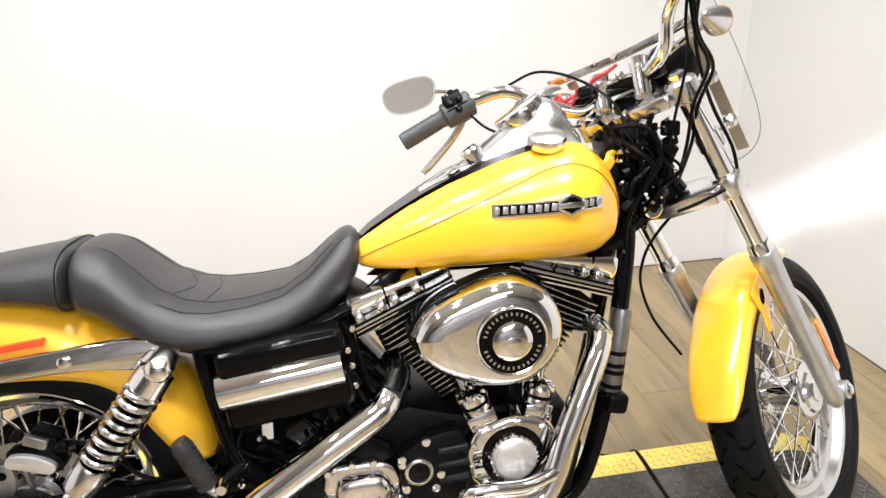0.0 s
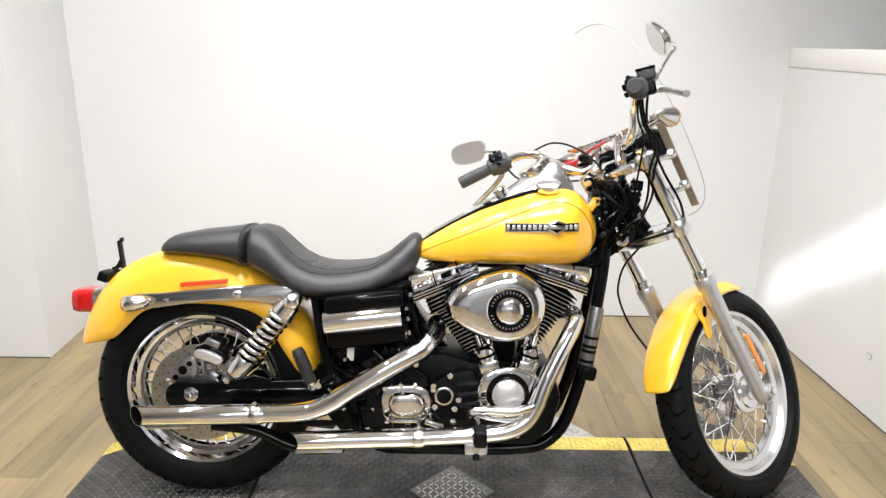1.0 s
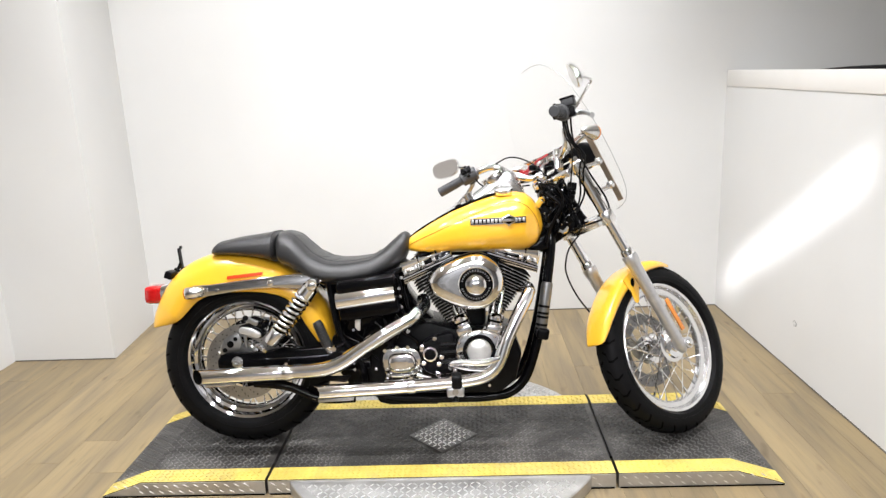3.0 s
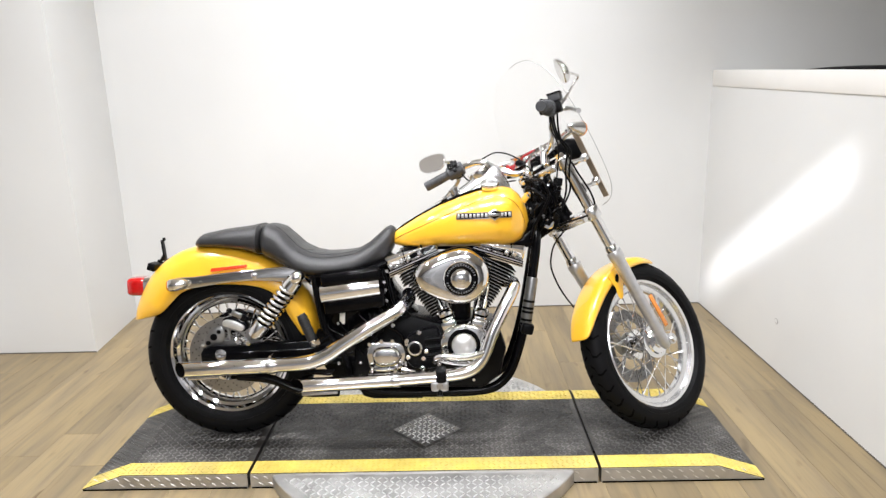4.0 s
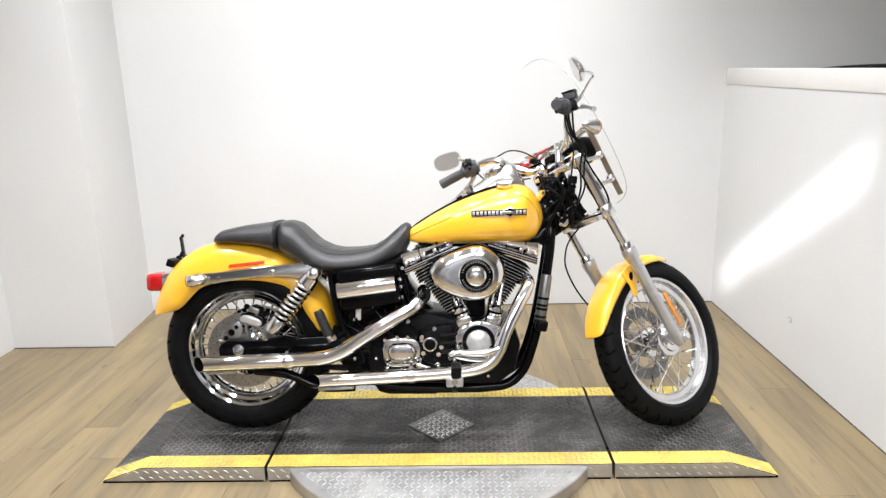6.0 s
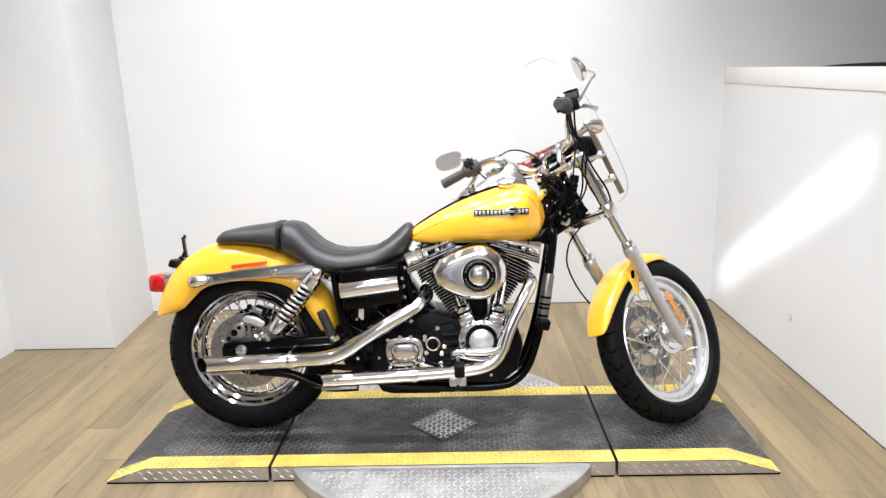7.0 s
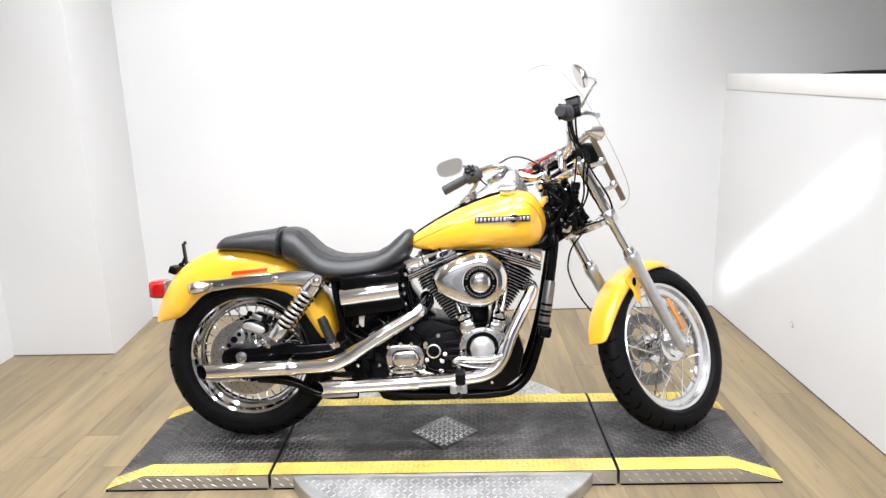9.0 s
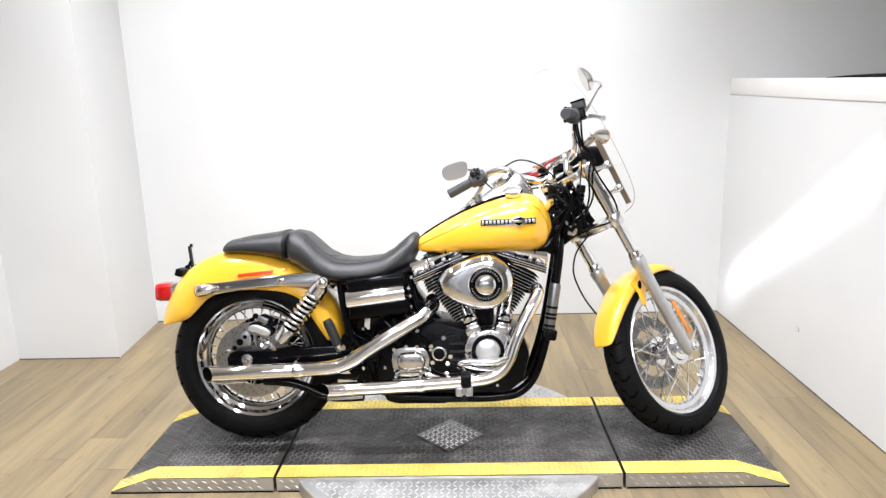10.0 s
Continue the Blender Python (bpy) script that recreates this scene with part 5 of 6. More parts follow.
for f0, f1, t0, t1 in ROCKERS:
    def lid_ring(u, h0, h1, y0, bulge, shrink=1.0):
        """One section across the box, u along it and h up its face, kept under the tank."""
        foot, top = f0.lerp(f1, u), t0.lerp(t1, u)
        hs = [h0 + (h1 - h0) * k / 12 for k in range(13)]
        mid_h = (h0 + h1) / 2
        ring = [(mid_h + (h - mid_h) * shrink, y0 - bulge * shrink * math.sin(math.pi * min(1, (h - h0) / (h1 - h0) * 0.66))) for h in hs] + [(h1, 0.11), (h0, 0.11)]
        pts = [foot.lerp(top, h) + V(0, y, 0) for h, y in ring]
        return [V(p.x, p.y, min(p.z, 0.732)) for p in pts]
    ends = ((0.0, 0.72), (0.012, 0.88), (0.035, 0.97), (0.07, 1.0), (0.93, 1.0), (0.965, 0.97), (0.988, 0.88), (1.0, 0.72))
    bm = bmesh.new()
    loft(bm, [lid_ring(u, 0.30, 1.0, -0.106, 0.018, k) for u, k in ends])
    rb = part("rocker_box", bm, M_CHROME, engine, "chrome rocker box", smooth=50)
    bm = bmesh.new()
    loft(bm, [lid_ring(u, -0.02, 0.30, -0.112, 0.004, 1.0) for u in (0.0, 0.5, 1.0)])
    part("rocker_base", bm, M_CHROME2, rb, "dull chrome rocker base", smooth=30)
    # dark lines drawn for the fin-like edges along the base
    for h in (0.06, 0.17, 0.285):
        part("rocker_base_line", tube(bmesh.new(), [f0.lerp(t0, h) + V(0, -0.1155, 0), f1.lerp(t1, h) + V(0, -0.1155, 0)], 0.0022, 6), M_GROOVE, rb, "dark line along the rocker base")
    for u in (0.36, 0.72):
        bm = bmesh.new()
        loft(bm, [lid_ring(u + d, 0.30, 1.0, -0.1064, 0.0184) for d in (-0.010, 0.010)])
        part("rocker_seam", bm, M_GROOVE, rb, "dark joint across the lid")
    for u in (0.07, 0.29, 0.43, 0.65, 0.80):
        foot, top = f0.lerp(f1, u), t0.lerp(t1, u)
        c0 = foot.lerp(top, 0.47)
        if c0.z > 0.705:
            continue
        part("bolt_boss", box(bmesh.new(), (c0.x, -0.121, c0.z), (0.016, 0.014, 0.016), (0, 26 if f1.z < f0.z else -26, 0), 0.004, 2), M_SATIN, rb)
        bolt(rb, c0.x, -0.128, c0.z, 0.0058, 0.006)
# pushrod tubes and tappet blocks
for xs_, xt_ in ((0.842, 0.772), (0.868, 0.808), (0.948, 0.990), (0.972, 1.020)):
    p, q = V(xs_, -0.112, 0.455), V(xt_, -0.052, 0.640)
    pr = part("pushrod_tube", tube(bmesh.new(), [p, p.lerp(q, 0.30), p.lerp(q, 0.31), q], [0.0105, 0.0105, 0.0075, 0.0075], 16), M_CHROME, engine, "chrome pushrod tube")
    part("tube_cap", tube(bmesh.new(), [p.lerp(q, 0.26), p.lerp(q, 0.31)], 0.0125, 16), M_CHROME2, pr)
for x, tilt in ((0.853, -21), (0.962, 14)):
    tb = part("tappet_block", box(bmesh.new(), (x, -0.135, 0.440), (0.058, 0.058, 0.034), (0, tilt, 0), 0.008), M_CHROME, engine, "chrome tappet block")
    up_t = V(math.sin(radians(tilt)), 0, math.cos(radians(tilt)))
    base_t = V(x, -0.138, 0.444)
    part("tappet_collar", lathe(bmesh.new(), [(0.010, 0.026), (0.020, 0.027), (0.026, 0.024)], base_t, up_t, 24), M_CHROME, tb)
    part("tappet_gasket", lathe(bmesh.new(), [(0.024, 0.0275), (0.034, 0.0275)], base_t, up_t, 24), M_BLACK, tb, "black tappet gasket")
    part("tappet_cap", lathe(bmesh.new(), [(0.033, 0.031), (0.043, 0.031), (0.047, 0.027), (0.053, 0.020), (0.056, 0.012)], base_t, up_t, 24), M_CHROME, tb, "chrome tappet cap")
    side_t = up_t.cross(V(0, 1, 0))
    for k in range(6):
        g = 2 * math.pi * (k + 0.5) / 6
        c0 = base_t + up_t * 0.044 + 0.026 * (math.cos(g) * side_t + math.sin(g) * V(0, 1, 0))
        bolt(tb, c0.x, c0.y, c0.z, 0.0045, 0.007, up_t)
# cam cover and round timer cover
cov = round_outline([(0.824, 0.325), (0.818, 0.375), (0.834, 0.420), (0.870, 0.438), (0.905, 0.447), (0.945, 0.440), (0.985, 0.420), (0.996, 0.372), (0.980, 0.325), (0.945, 0.300), (0.895, 0.293), (0.850, 0.300)], 5)
cam_cover = part("cam_cover", prism(bmesh.new(), cov, -0.175, -0.11, 0.012, 3, 40), M_CHROME, engine, "chrome cam cover", smooth=50)
part("timer_cover", lathe(bmesh.new(), [(0, 0.044), (0.014, 0.044), (0.019, 0.042), (0.023, 0.036), (0.0235, 0.001)], (0.905, -0.174, 0.369), (0, -1, 0), 48), M_PLATELUG, cam_cover, "round bright timer cover")
part("timer_ring", lathe(bmesh.new(), [(-0.006, 0.060), (0.003, 0.060), (0.006, 0.056), (0.0062, 0.040)], (0.905, -0.174, 0.369), (0, -1, 0), 48), M_BLACK, cam_cover, "black ring")
for k in range(10):
    g = 2 * math.pi * k / 10 + 0.2
    bolt(cam_cover, 0.907 + 0.082 * math.cos(g), -0.173, 0.371 + 0.065 * math.sin(g), 0.006, 0.006)
# black gear-case centre and its plugs
part("case_boss", prism(bmesh.new(), round_outline([(0.70, 0.40), (0.76, 0.425), (0.815, 0.42), (0.815, 0.30), (0.77, 0.28), (0.71, 0.29), (0.69, 0.34)], 4), -0.166, -0.11, 0.010), M_CRINKLE, engine, "black gear case")
part("inspection_ring", lathe(bmesh.new(), [(0, 0.027), (0.008, 0.027), (0.010, 0.024), (0.010, 0.021), (0.004, 0.020)], (0.726, -0.166, 0.359), (0, -1, 0), 32, caps=False), M_CHROME, engine, "chrome plug ring")
part("inspection_plug", lathe(bmesh.new(), [(0, 0.021), (0.006, 0.020), (0.008, 0.012), (0.008, 0.001)], (0.726, -0.166, 0.359), (0, -1, 0), 32), M_CRINKLE, engine)
for x, z in ((0.700, 0.325), (0.645, 0.440), (0.743, 0.416), (0.756, 0.320), (0.696, 0.386), (0.767, 0.346), (0.752, 0.283), (0.686, 0.298)):
    bolt(engine, x, -0.166 if 0.69 < x < 0.81 and z < 0.42 else -0.14, z, 0.0085, 0.008, seg=12)
for k in range(28):
    g = 2 * math.pi * k / 28
    part("timer_knurl", box(bmesh.new(), (0.905 + 0.0445 * math.cos(g), -0.183, 0.369 + 0.0445 * math.sin(g)), (0.004, 0.016, 0.004), (0, -math.degrees(g), 0)), M_CHROME, cam_cover)
for z in (0.33, 0.36, 0.39):
    part("case_rib", tube(bmesh.new(), [(0.765, -0.165, z), (0.822, -0.165, z + 0.004)], 0.0085, 10), M_CRINKLE, engine)
# gearbox side cover
cov = round_outline([(0.562, 0.352), (0.572, 0.385), (0.60, 0.398), (0.66, 0.398), (0.695, 0.385), (0.71, 0.350), (0.695, 0.305), (0.66, 0.288), (0.60, 0.286), (0.57, 0.305)], 4)
gear_cover = part("gearbox_cover", prism(bmesh.new(), cov, -0.150, -0.10, 0.008, 3, 40), M_CHROME, engine, "chrome gearbox side cover", smooth=50)
gear_cover.matrix_basis = gear_cover.matrix_basis @ Matrix.Translation((-0.016, -0.008, -0.016))
dome = round_outline([(0.584, 0.350), (0.592, 0.372), (0.615, 0.382), (0.665, 0.381), (0.684, 0.366), (0.690, 0.342), (0.680, 0.318), (0.655, 0.307), (0.610, 0.307), (0.590, 0.322)], 5)
bm = bmesh.new()
loft(bm, [[V(0.637 + (x - 0.637) * k, y, 0.345 + (z - 0.345) * k) for x, z in dome] for y, k in ((-0.146, 1.0), (-0.158, 1.0), (-0.166, 0.96), (-0.172, 0.86), (-0.175, 0.68), (-0.176, 0.40))])
part("cover_dome", bm, M_CHROME, gear_cover, "rounded chrome barrel", smooth=60)
part("cover_lip", box(bmesh.new(), (0.636, -0.158, 0.300), (0.086, 0.016, 0.010), (8, 0, 0), 0.004), M_CHROME2, gear_cover)
for x, z in ((0.575, 0.392), (0.58, 0.292), (0.64, 0.282), (0.66, 0.402), (0.705, 0.30), (0.712, 0.39), (0.685, 0.345), (0.62, 0.402)):
    bolt(gear_cover, x, -0.150, z, 0.0085, 0.012, seg=12)
part("clutch_arm", tube(bmesh.new(), [(0.69, -0.162, 0.300), (0.722, -0.165, 0.290), (0.735, -0.16, 0.284)], [0.010, 0.009, 0.012], 12), M_CHROME, gear_cover)

# air cleaner: domed teardrop shell, black ring, bright dome
AC = (0.900, 0.619)
out = round_outline([(0.735, 0.630), (0.762, 0.667), (0.822, 0.699), (0.904, 0.720), (0.964, 0.694), (0.994, 0.645), (0.992, 0.592), (0.964, 0.551), (0.915, 0.526), (0.853, 0.530), (0.782, 0.560), (0.746, 0.595)], 6)
out = [(0.885 + (x - 0.885) * 1.05, 0.619 + (z - 0.619) * 1.03) for x, z in out]
bm = bmesh.new()
loft(bm, [[V(AC[0] - 0.02 + (x - AC[0] + 0.02) * k, y, AC[1] + (z - AC[1]) * k) for x, z in out] for y, k in ((-0.1270, 0.97), (-0.1320, 1.0), (-0.1820, 1.0), (-0.1940, 0.985), (-0.2040, 0.95), (-0.2110, 0.89), (-0.2160, 0.80), (-0.2185, 0.68), (-0.2195, 0.50))])
air = part("air_cleaner", bm, M_CHROME, bike, "teardrop chrome air cleaner cover", smooth=60)
bm = bmesh.new()
loft(bm, [[V(AC[0] - 0.02 + (x - AC[0] + 0.02) * k, y, AC[1] + (z - AC[1]) * k) for x, z in out] for y, k in ((-0.120, 0.9), (-0.120, 1.03), (-0.158, 1.03), (-0.160, 1.0))])
part("back_plate", bm, M_BLACK, air, "black back plate", smooth=40)
part("insert_ring", lathe(bmesh.new(), [(-0.004, 0.060), (0.004, 0.060), (0.006, 0.057), (0.006, 0.039), (0.004, 0.036)], (AC[0], -0.2200, AC[1] - 0.001), (0, -1, 0), 64), M_BLACK, air, "black insert ring with pale marks")
part("insert_rim", lathe(bmesh.new(), [(0, 0.0635), (0.005, 0.0635), (0.007, 0.0615), (0.006, 0.0595)], (AC[0], -0.2200, AC[1] - 0.001), (0, -1, 0), 64, caps=False), M_CHROME, air)
mark = finish(box(bmesh.new(), (0, 0, 0), (0.0034, 0.0008, 0.0062)), "ring_mark", M_CHROME2, 0)
for k in range(34):
    if k in (8, 9, 25, 26):
        continue
    g = 2 * math.pi * k / 34
    share("ring_mark", mark, air, Matrix.Translation((AC[0] + 0.0500 * math.sin(g), -0.2263, AC[1] - 0.001 + 0.0500 * math.cos(g))) @ Matrix.Rotation(g, 4, "Y"))
part("insert_dome", lathe(bmesh.new(), [(0, 0.037), (0.005, 0.036), (0.009, 0.030), (0.0115, 0.020), (0.0125, 0.001)], (AC[0], -0.2220, AC[1] - 0.001), (0, -1, 0), 48), M_CHROME, air, "bright domed insert")
part("dome_badge", prism(bmesh.new(), [(AC[0] + x * 0.9, AC[1] + z * 0.9) for x, z in ((-0.016, 0.004), (-0.006, 0.010), (0.006, 0.010), (0.016, 0.004), (0.016, -0.004), (0.006, -0.010), (-0.006, -0.010), (-0.016, -0.004))], -0.2365, -0.2280, 0.0006), M_CHROME2, air, "plain badge shape")

# brake pedal, linkage and rider's pegs
ped = part("brake_pedal", tube(bmesh.new(), spline([(0.800, -0.205, 0.318), (0.808, -0.23, 0.338), (0.84, -0.235, 0.343), (0.91, -0.232, 0.338), (0.955, -0.225, 0.345), (0.985, -0.215, 0.352)], 8), 0.0120, 14), M_CHROME, bike, "chrome brake pedal lever")
part("pedal_rod", tube(bmesh.new(), spline([(0.805, -0.215, 0.328), (0.85, -0.228, 0.318), (0.92, -0.226, 0.312), (0.965, -0.215, 0.33)], 8), 0.0065, 10), M_CHROME, ped)
part("pedal_pad", box(bmesh.new(), (0.822, -0.300, 0.296), (0.036, 0.05, 0.048), (8, 0, 0), 0.009, 3), M_RUBBER, ped, "black rubber pedal pad")
part("pedal_arm", tube(bmesh.new(), [(0.82, -0.30, 0.30), (0.815, -0.24, 0.32)], 0.008, 10), M_CHROME, ped)
fp = part("foot_peg", tube(bmesh.new(), [(0.815, -0.20, 0.240), (0.815, -0.262, 0.243)], [0.011, 0.012], 14), M_CHROME2, bike, "steel foot peg mount")
part("peg_block", box(bmesh.new(), (0.815, -0.235, 0.236), (0.062, 0.03, 0.034), (0, 0, 0), 0.006), M_ALU, fp)
part("peg_tip", tube(bmesh.new(), [(0.815, -0.24, 0.225), (0.815, -0.25, 0.205)], 0.010, 12), M_PLASTIC, fp)

# ---- motorcycle: frame front ----
for s in (-1, 1):
    pts = spline([(1.19, s * 0.030, 0.80), (1.188, s * 0.042, 0.72), (1.168, s * 0.054, 0.58), (1.143, s * 0.062, 0.44), (1.112, s * 0.068, 0.32), (1.076, s * 0.074, 0.232), (1.020, s * 0.080, 0.182), (0.95, s * 0.086, 0.170), (0.85, s * 0.09, 0.168), (0.60, s * 0.10, 0.178), (0.48, s * 0.11, 0.22)], 8)
    part("down_tube", tube(bmesh.new(), pts, 0.0185, 18), M_BLACK, bike, "gloss black frame down tube")
part("backbone", tube(bmesh.new(), spline([(1.22, 0, 0.87), (1.0, 0, 0.80), (0.72, 0, 0.70), (0.60, 0, 0.60)], 8), 0.03, 18), M_BLACK, bike, "black frame backbone")
neck = part("steering_head", tube(bmesh.new(), [V(1.753 - 0.5543 * z, 0, z) for z in (0.812, 0.83, 0.95, 0.968)], [0.036, 0.032, 0.032, 0.036], 24), M_BLACK, bike, "black steering head")
part("neck_gusset", prism(bmesh.new(), [(1.150, 0.70), (1.155, 0.93), (1.235, 0.975), (1.30, 0.83), (1.275, 0.78), (1.21, 0.735)], -0.030, 0.060, 0.010), M_BLACK, neck)
bm = box(bmesh.new(), (0, 0, 0), (0.085, 0.10, 0.13), (0, 0, 0), 0.02, 4)
bm.transform(pose(1.212, 0.010, 0.893, 0, -29, 0))
part("cable_cover", bm, M_CRINKLE, neck, "black cover over the wiring", smooth=50)
part("neck_bolt", lathe(bmesh.new(), [(0, 0.0195), (0.010, 0.0195), (0.013, 0.016), (0.013, 0.001)], (1.234, -0.056, 0.795), (0, -1, 0), 28), M_CHROME, neck, "bright chrome head bolt")
part("neck_boss", tube(bmesh.new(), [(1.236, 0.04, 0.796), (1.234, -0.056, 0.795)], 0.024, 20), M_BLACK, neck)
reg = part("regulator", tube(bmesh.new(), [V(1.171, -0.062, 0.595), V(1.169, -0.063, 0.585), V(1.143, -0.072, 0.425), V(1.140, -0.073, 0.412)], [0.0195, 0.0215, 0.0215, 0.0195], 20), M_DISC2, bike, "dark steel sleeve on the down tube")
for t in (0.48, 0.62, 0.70, 0.86, 0.95):
    c0 = V(1.171, -0.062, 0.595).lerp(V(1.140, -0.073, 0.412), t)
    part("regulator_band", tube(bmesh.new(), [c0 + V(0.0007, 0, 0.0045), c0 - V(0.0007, 0, 0.0045)], 0.0224, 20), M_PLASTIC, reg)
part("horn", box(bmesh.new(), (1.146, -0.085, 0.405), (0.046, 0.045, 0.042), (0, 12, 0), 0.010, 3), M_PLASTIC, bike, "black plastic housing")

# ---- motorcycle: bars, screen and cables (turned with the fork) ----
GRIPS = {-1: (V(0.945, -0.305, 1.073), V(1.045, -0.245, 1.113), V(1.088, -0.220, 1.128)), 1: (V(0.957, 0.388, 1.045), V(1.020, 0.312, 1.076), V(1.062, 0.262, 1.096))}
bar_line = [GRIPS[-1][0] + V(0.01, 0.006, 0.004), GRIPS[-1][1], GRIPS[-1][2], (1.130, -0.186, 1.136), (1.166, -0.142, 1.112), (1.184, -0.116, 1.066), (1.205, -0.072, 1.046), (1.215, -0.03, 1.046), (1.215, 0.03, 1.046), (1.184, 0.080, 1.012), (1.126, 0.134, 1.044), (1.094, 0.190, 1.092), GRIPS[1][2], GRIPS[1][1], GRIPS[1][0] + V(0.008, -0.009, 0.004)]
bars = part("handlebar", mapped(tube(bmesh.new(), spline(bar_line, 8), 0.0135, 18), BAR), M_CHROME, bike, "chrome pullback handlebar")
for s in (-1, 1):
    def P(x, y, z):
        return V(x, s * y, z)
    g0, g1, h1 = GRIPS[s]
    grip = part("grip", mapped(tube(bmesh.new(), [g0, g0.lerp(g1, 0.03), g0.lerp(g1, 0.9), g1], [0.0165, 0.0190, 0.0180, 0.0195], 22), BAR), M_GRIP, bars, "ribbed dark grey rubber grip")
    for k in range(9):
        c0 = g0.lerp(g1, 0.10 + 0.085 * k)
        d = (g1 - g0).normalized()
        part("grip_rib", mapped(tube(bmesh.new(), [c0, c0 + d * 0.003], 0.0200, 22), BAR), M_GRIP, grip)
    d = (h1 - g1).normalized()
    q = d.to_track_quat("X", "Z").to_matrix().to_4x4()
    mid = g1.lerp(h1, 0.5)
    part("switch_housing", mapped(tube(bmesh.new(), [g1, g1 + d * 0.004, h1 - d * 0.004, h1], [0.024, 0.028, 0.028, 0.023], 20), BAR), M_GRIP, bars, "dark grey switch housing")

    def block(name, at, size, bevel, material=M_PLASTIC, label="", turn=(0, 0, 0)):
        bm = box(bmesh.new(), (0, 0, 0), size, turn, bevel, 3)
        bm.transform(Matrix.Translation(mid) @ q @ Matrix.Translation(at))
        return part(name, mapped(bm, BAR), material, bars, label)
    fwd = 1 if s < 0 else -1
    block("lever_perch", (0.004, fwd * -0.026, -0.004), (0.040, 0.036, 0.036), 0.007, M_PLASTIC, "black lever perch")
    block("switch_pod", (-0.002, fwd * 0.008, 0.016), (0.044, 0.044, 0.030), 0.008)
    for k, (dx, dy, dz) in enumerate(((-0.014, 0.018, 0.030), (0.002, 0.020, 0.033), (0.014, 0.012, 0.030), (-0.010, 0.032, 0.012), (0.010, 0.032, 0.010), (0.0, 0.030, -0.008))):
        block("switch_button", (dx, fwd * dy, dz), (0.013, 0.012, 0.014), 0.0035, M_PLASTIC if k % 3 else M_BLACK, "", (18 - 8 * k, 0, 6 * k))
    block("housing_seam", (0.0, 0, -0.001), (0.047, 0.059, 0.0022), 0.0, M_GROOVE)
    if s < 0:
        lev = [V(1.118, -0.236, 1.126), V(1.135, -0.255, 1.124), V(1.112, -0.30, 1.095), V(1.068, -0.348, 1.060), V(1.036, -0.379, 1.038)]
        block("brake_reservoir", (0.016, -0.026, 0.030), (0.046, 0.046, 0.028), 0.006, M_GRIP, "dark grey brake fluid reservoir")
        block("reservoir_lid", (0.016, -0.026, 0.046), (0.050, 0.050, 0.006), 0.002, M_BLACK)
        mc, tilt, lean = V(1.076, -0.300, 1.228), -44, 48
        stem = [V(1.112, -0.236, 1.135), V(1.150, -0.240, 1.170), V(1.178, -0.270, 1.222), V(1.182, -0.288, 1.236), V(1.165, -0.294, 1.240), V(1.115, -0.300, 1.230)]
    else:
        lev = [V(1.062, 0.300, 1.080), V(1.082, 0.325, 1.068), V(1.078, 0.360, 1.042), V(1.052, 0.405, 1.005), V(1.036, 0.426, 0.988)]
        mc, tilt, lean = V(0.998, 0.380, 1.149), 17, 5
        stem = [V(1.072, 0.292, 1.100), V(1.085, 0.32, 1.135), V(1.06, 0.358, 1.155), V(1.020, 0.377, 1.147)]
    lev = spline(lev, 8)
    part("lever", mapped(tube(bmesh.new(), lev, [0.0095] * 10 + [0.0078] * (len(lev) - 14) + [0.0065] * 3 + [0.009], 12), BAR), M_STEEL, bars, "steel control lever")
    # mirror
    stem = spline(stem, 8)
    mir = part("mirror", mapped(tube(bmesh.new(), stem, [0.0065] * 12 + [0.005] * (len(stem) - 12), 10), BAR), M_CHROME, bars, "chrome mirror on a curved stem")
    turn = Matrix.Translation(mc) @ Matrix.Rotation(radians(tilt), 4, "Z") @ Matrix.Rotation(radians(-10 if s < 0 else -4), 4, "Y") @ Matrix.Rotation(radians(lean), 4, "X")
    rings = []
    for t, k in ((0.0, 1.0), (0.006, 1.0), (0.014, 0.93), (0.022, 0.72), (0.026, 0.40)):
        rings.append([V(t, (0.066 * math.copysign(abs(math.cos(g)) ** 0.7, math.cos(g)) * (1.0 + 0.14 * math.sin(g))) * k, 0.037 * math.copysign(abs(math.sin(g)) ** 0.8, math.sin(g)) * k) for g in [2 * math.pi * m / 36 for m in range(36)]])
    bm = bmesh.new()
    loft(bm, rings)
    bm.transform(turn)
    part("mirror_shell", mapped(bm, BAR), M_CHROME, mir, "chrome oval mirror shell", smooth=60)
    bm = bmesh.new()
    loft(bm, [[V(t, 0.062 * math.copysign(abs(math.cos(g)) ** 0.7, math.cos(g)) * (1 + 0.14 * math.sin(g)), 0.0335 * math.copysign(abs(math.sin(g)) ** 0.8, math.sin(g))) for g in [2 * math.pi * m / 36 for m in range(36)]] for t in (-0.0012, 0.0004)])
    bm.transform(turn)
    part("mirror_glass", mapped(bm, BAR), M_MIRROR, mir, "mirror glass")
    # riser
    part("riser", mapped(tube(bmesh.new(), [P(1.20, 0.045, 0.998), P(1.210, 0.045, 1.045), P(1.214, 0.045, 1.075)], [0.017, 0.018, 0.020], 16), BAR), M_CHROME, bars, "chrome handlebar riser")
    # front turn signal on a stalk
    bm = tube(bmesh.new(), [P(1.215, 0.10, 1.06), P(1.235, 0.145, 1.082), P(1.245, 0.185, 1.092)], 0.007, 10)
    st = part("turn_signal", mapped(bm, BAR), M_CHROME, bike, "chrome bullet turn signal with amber lens")
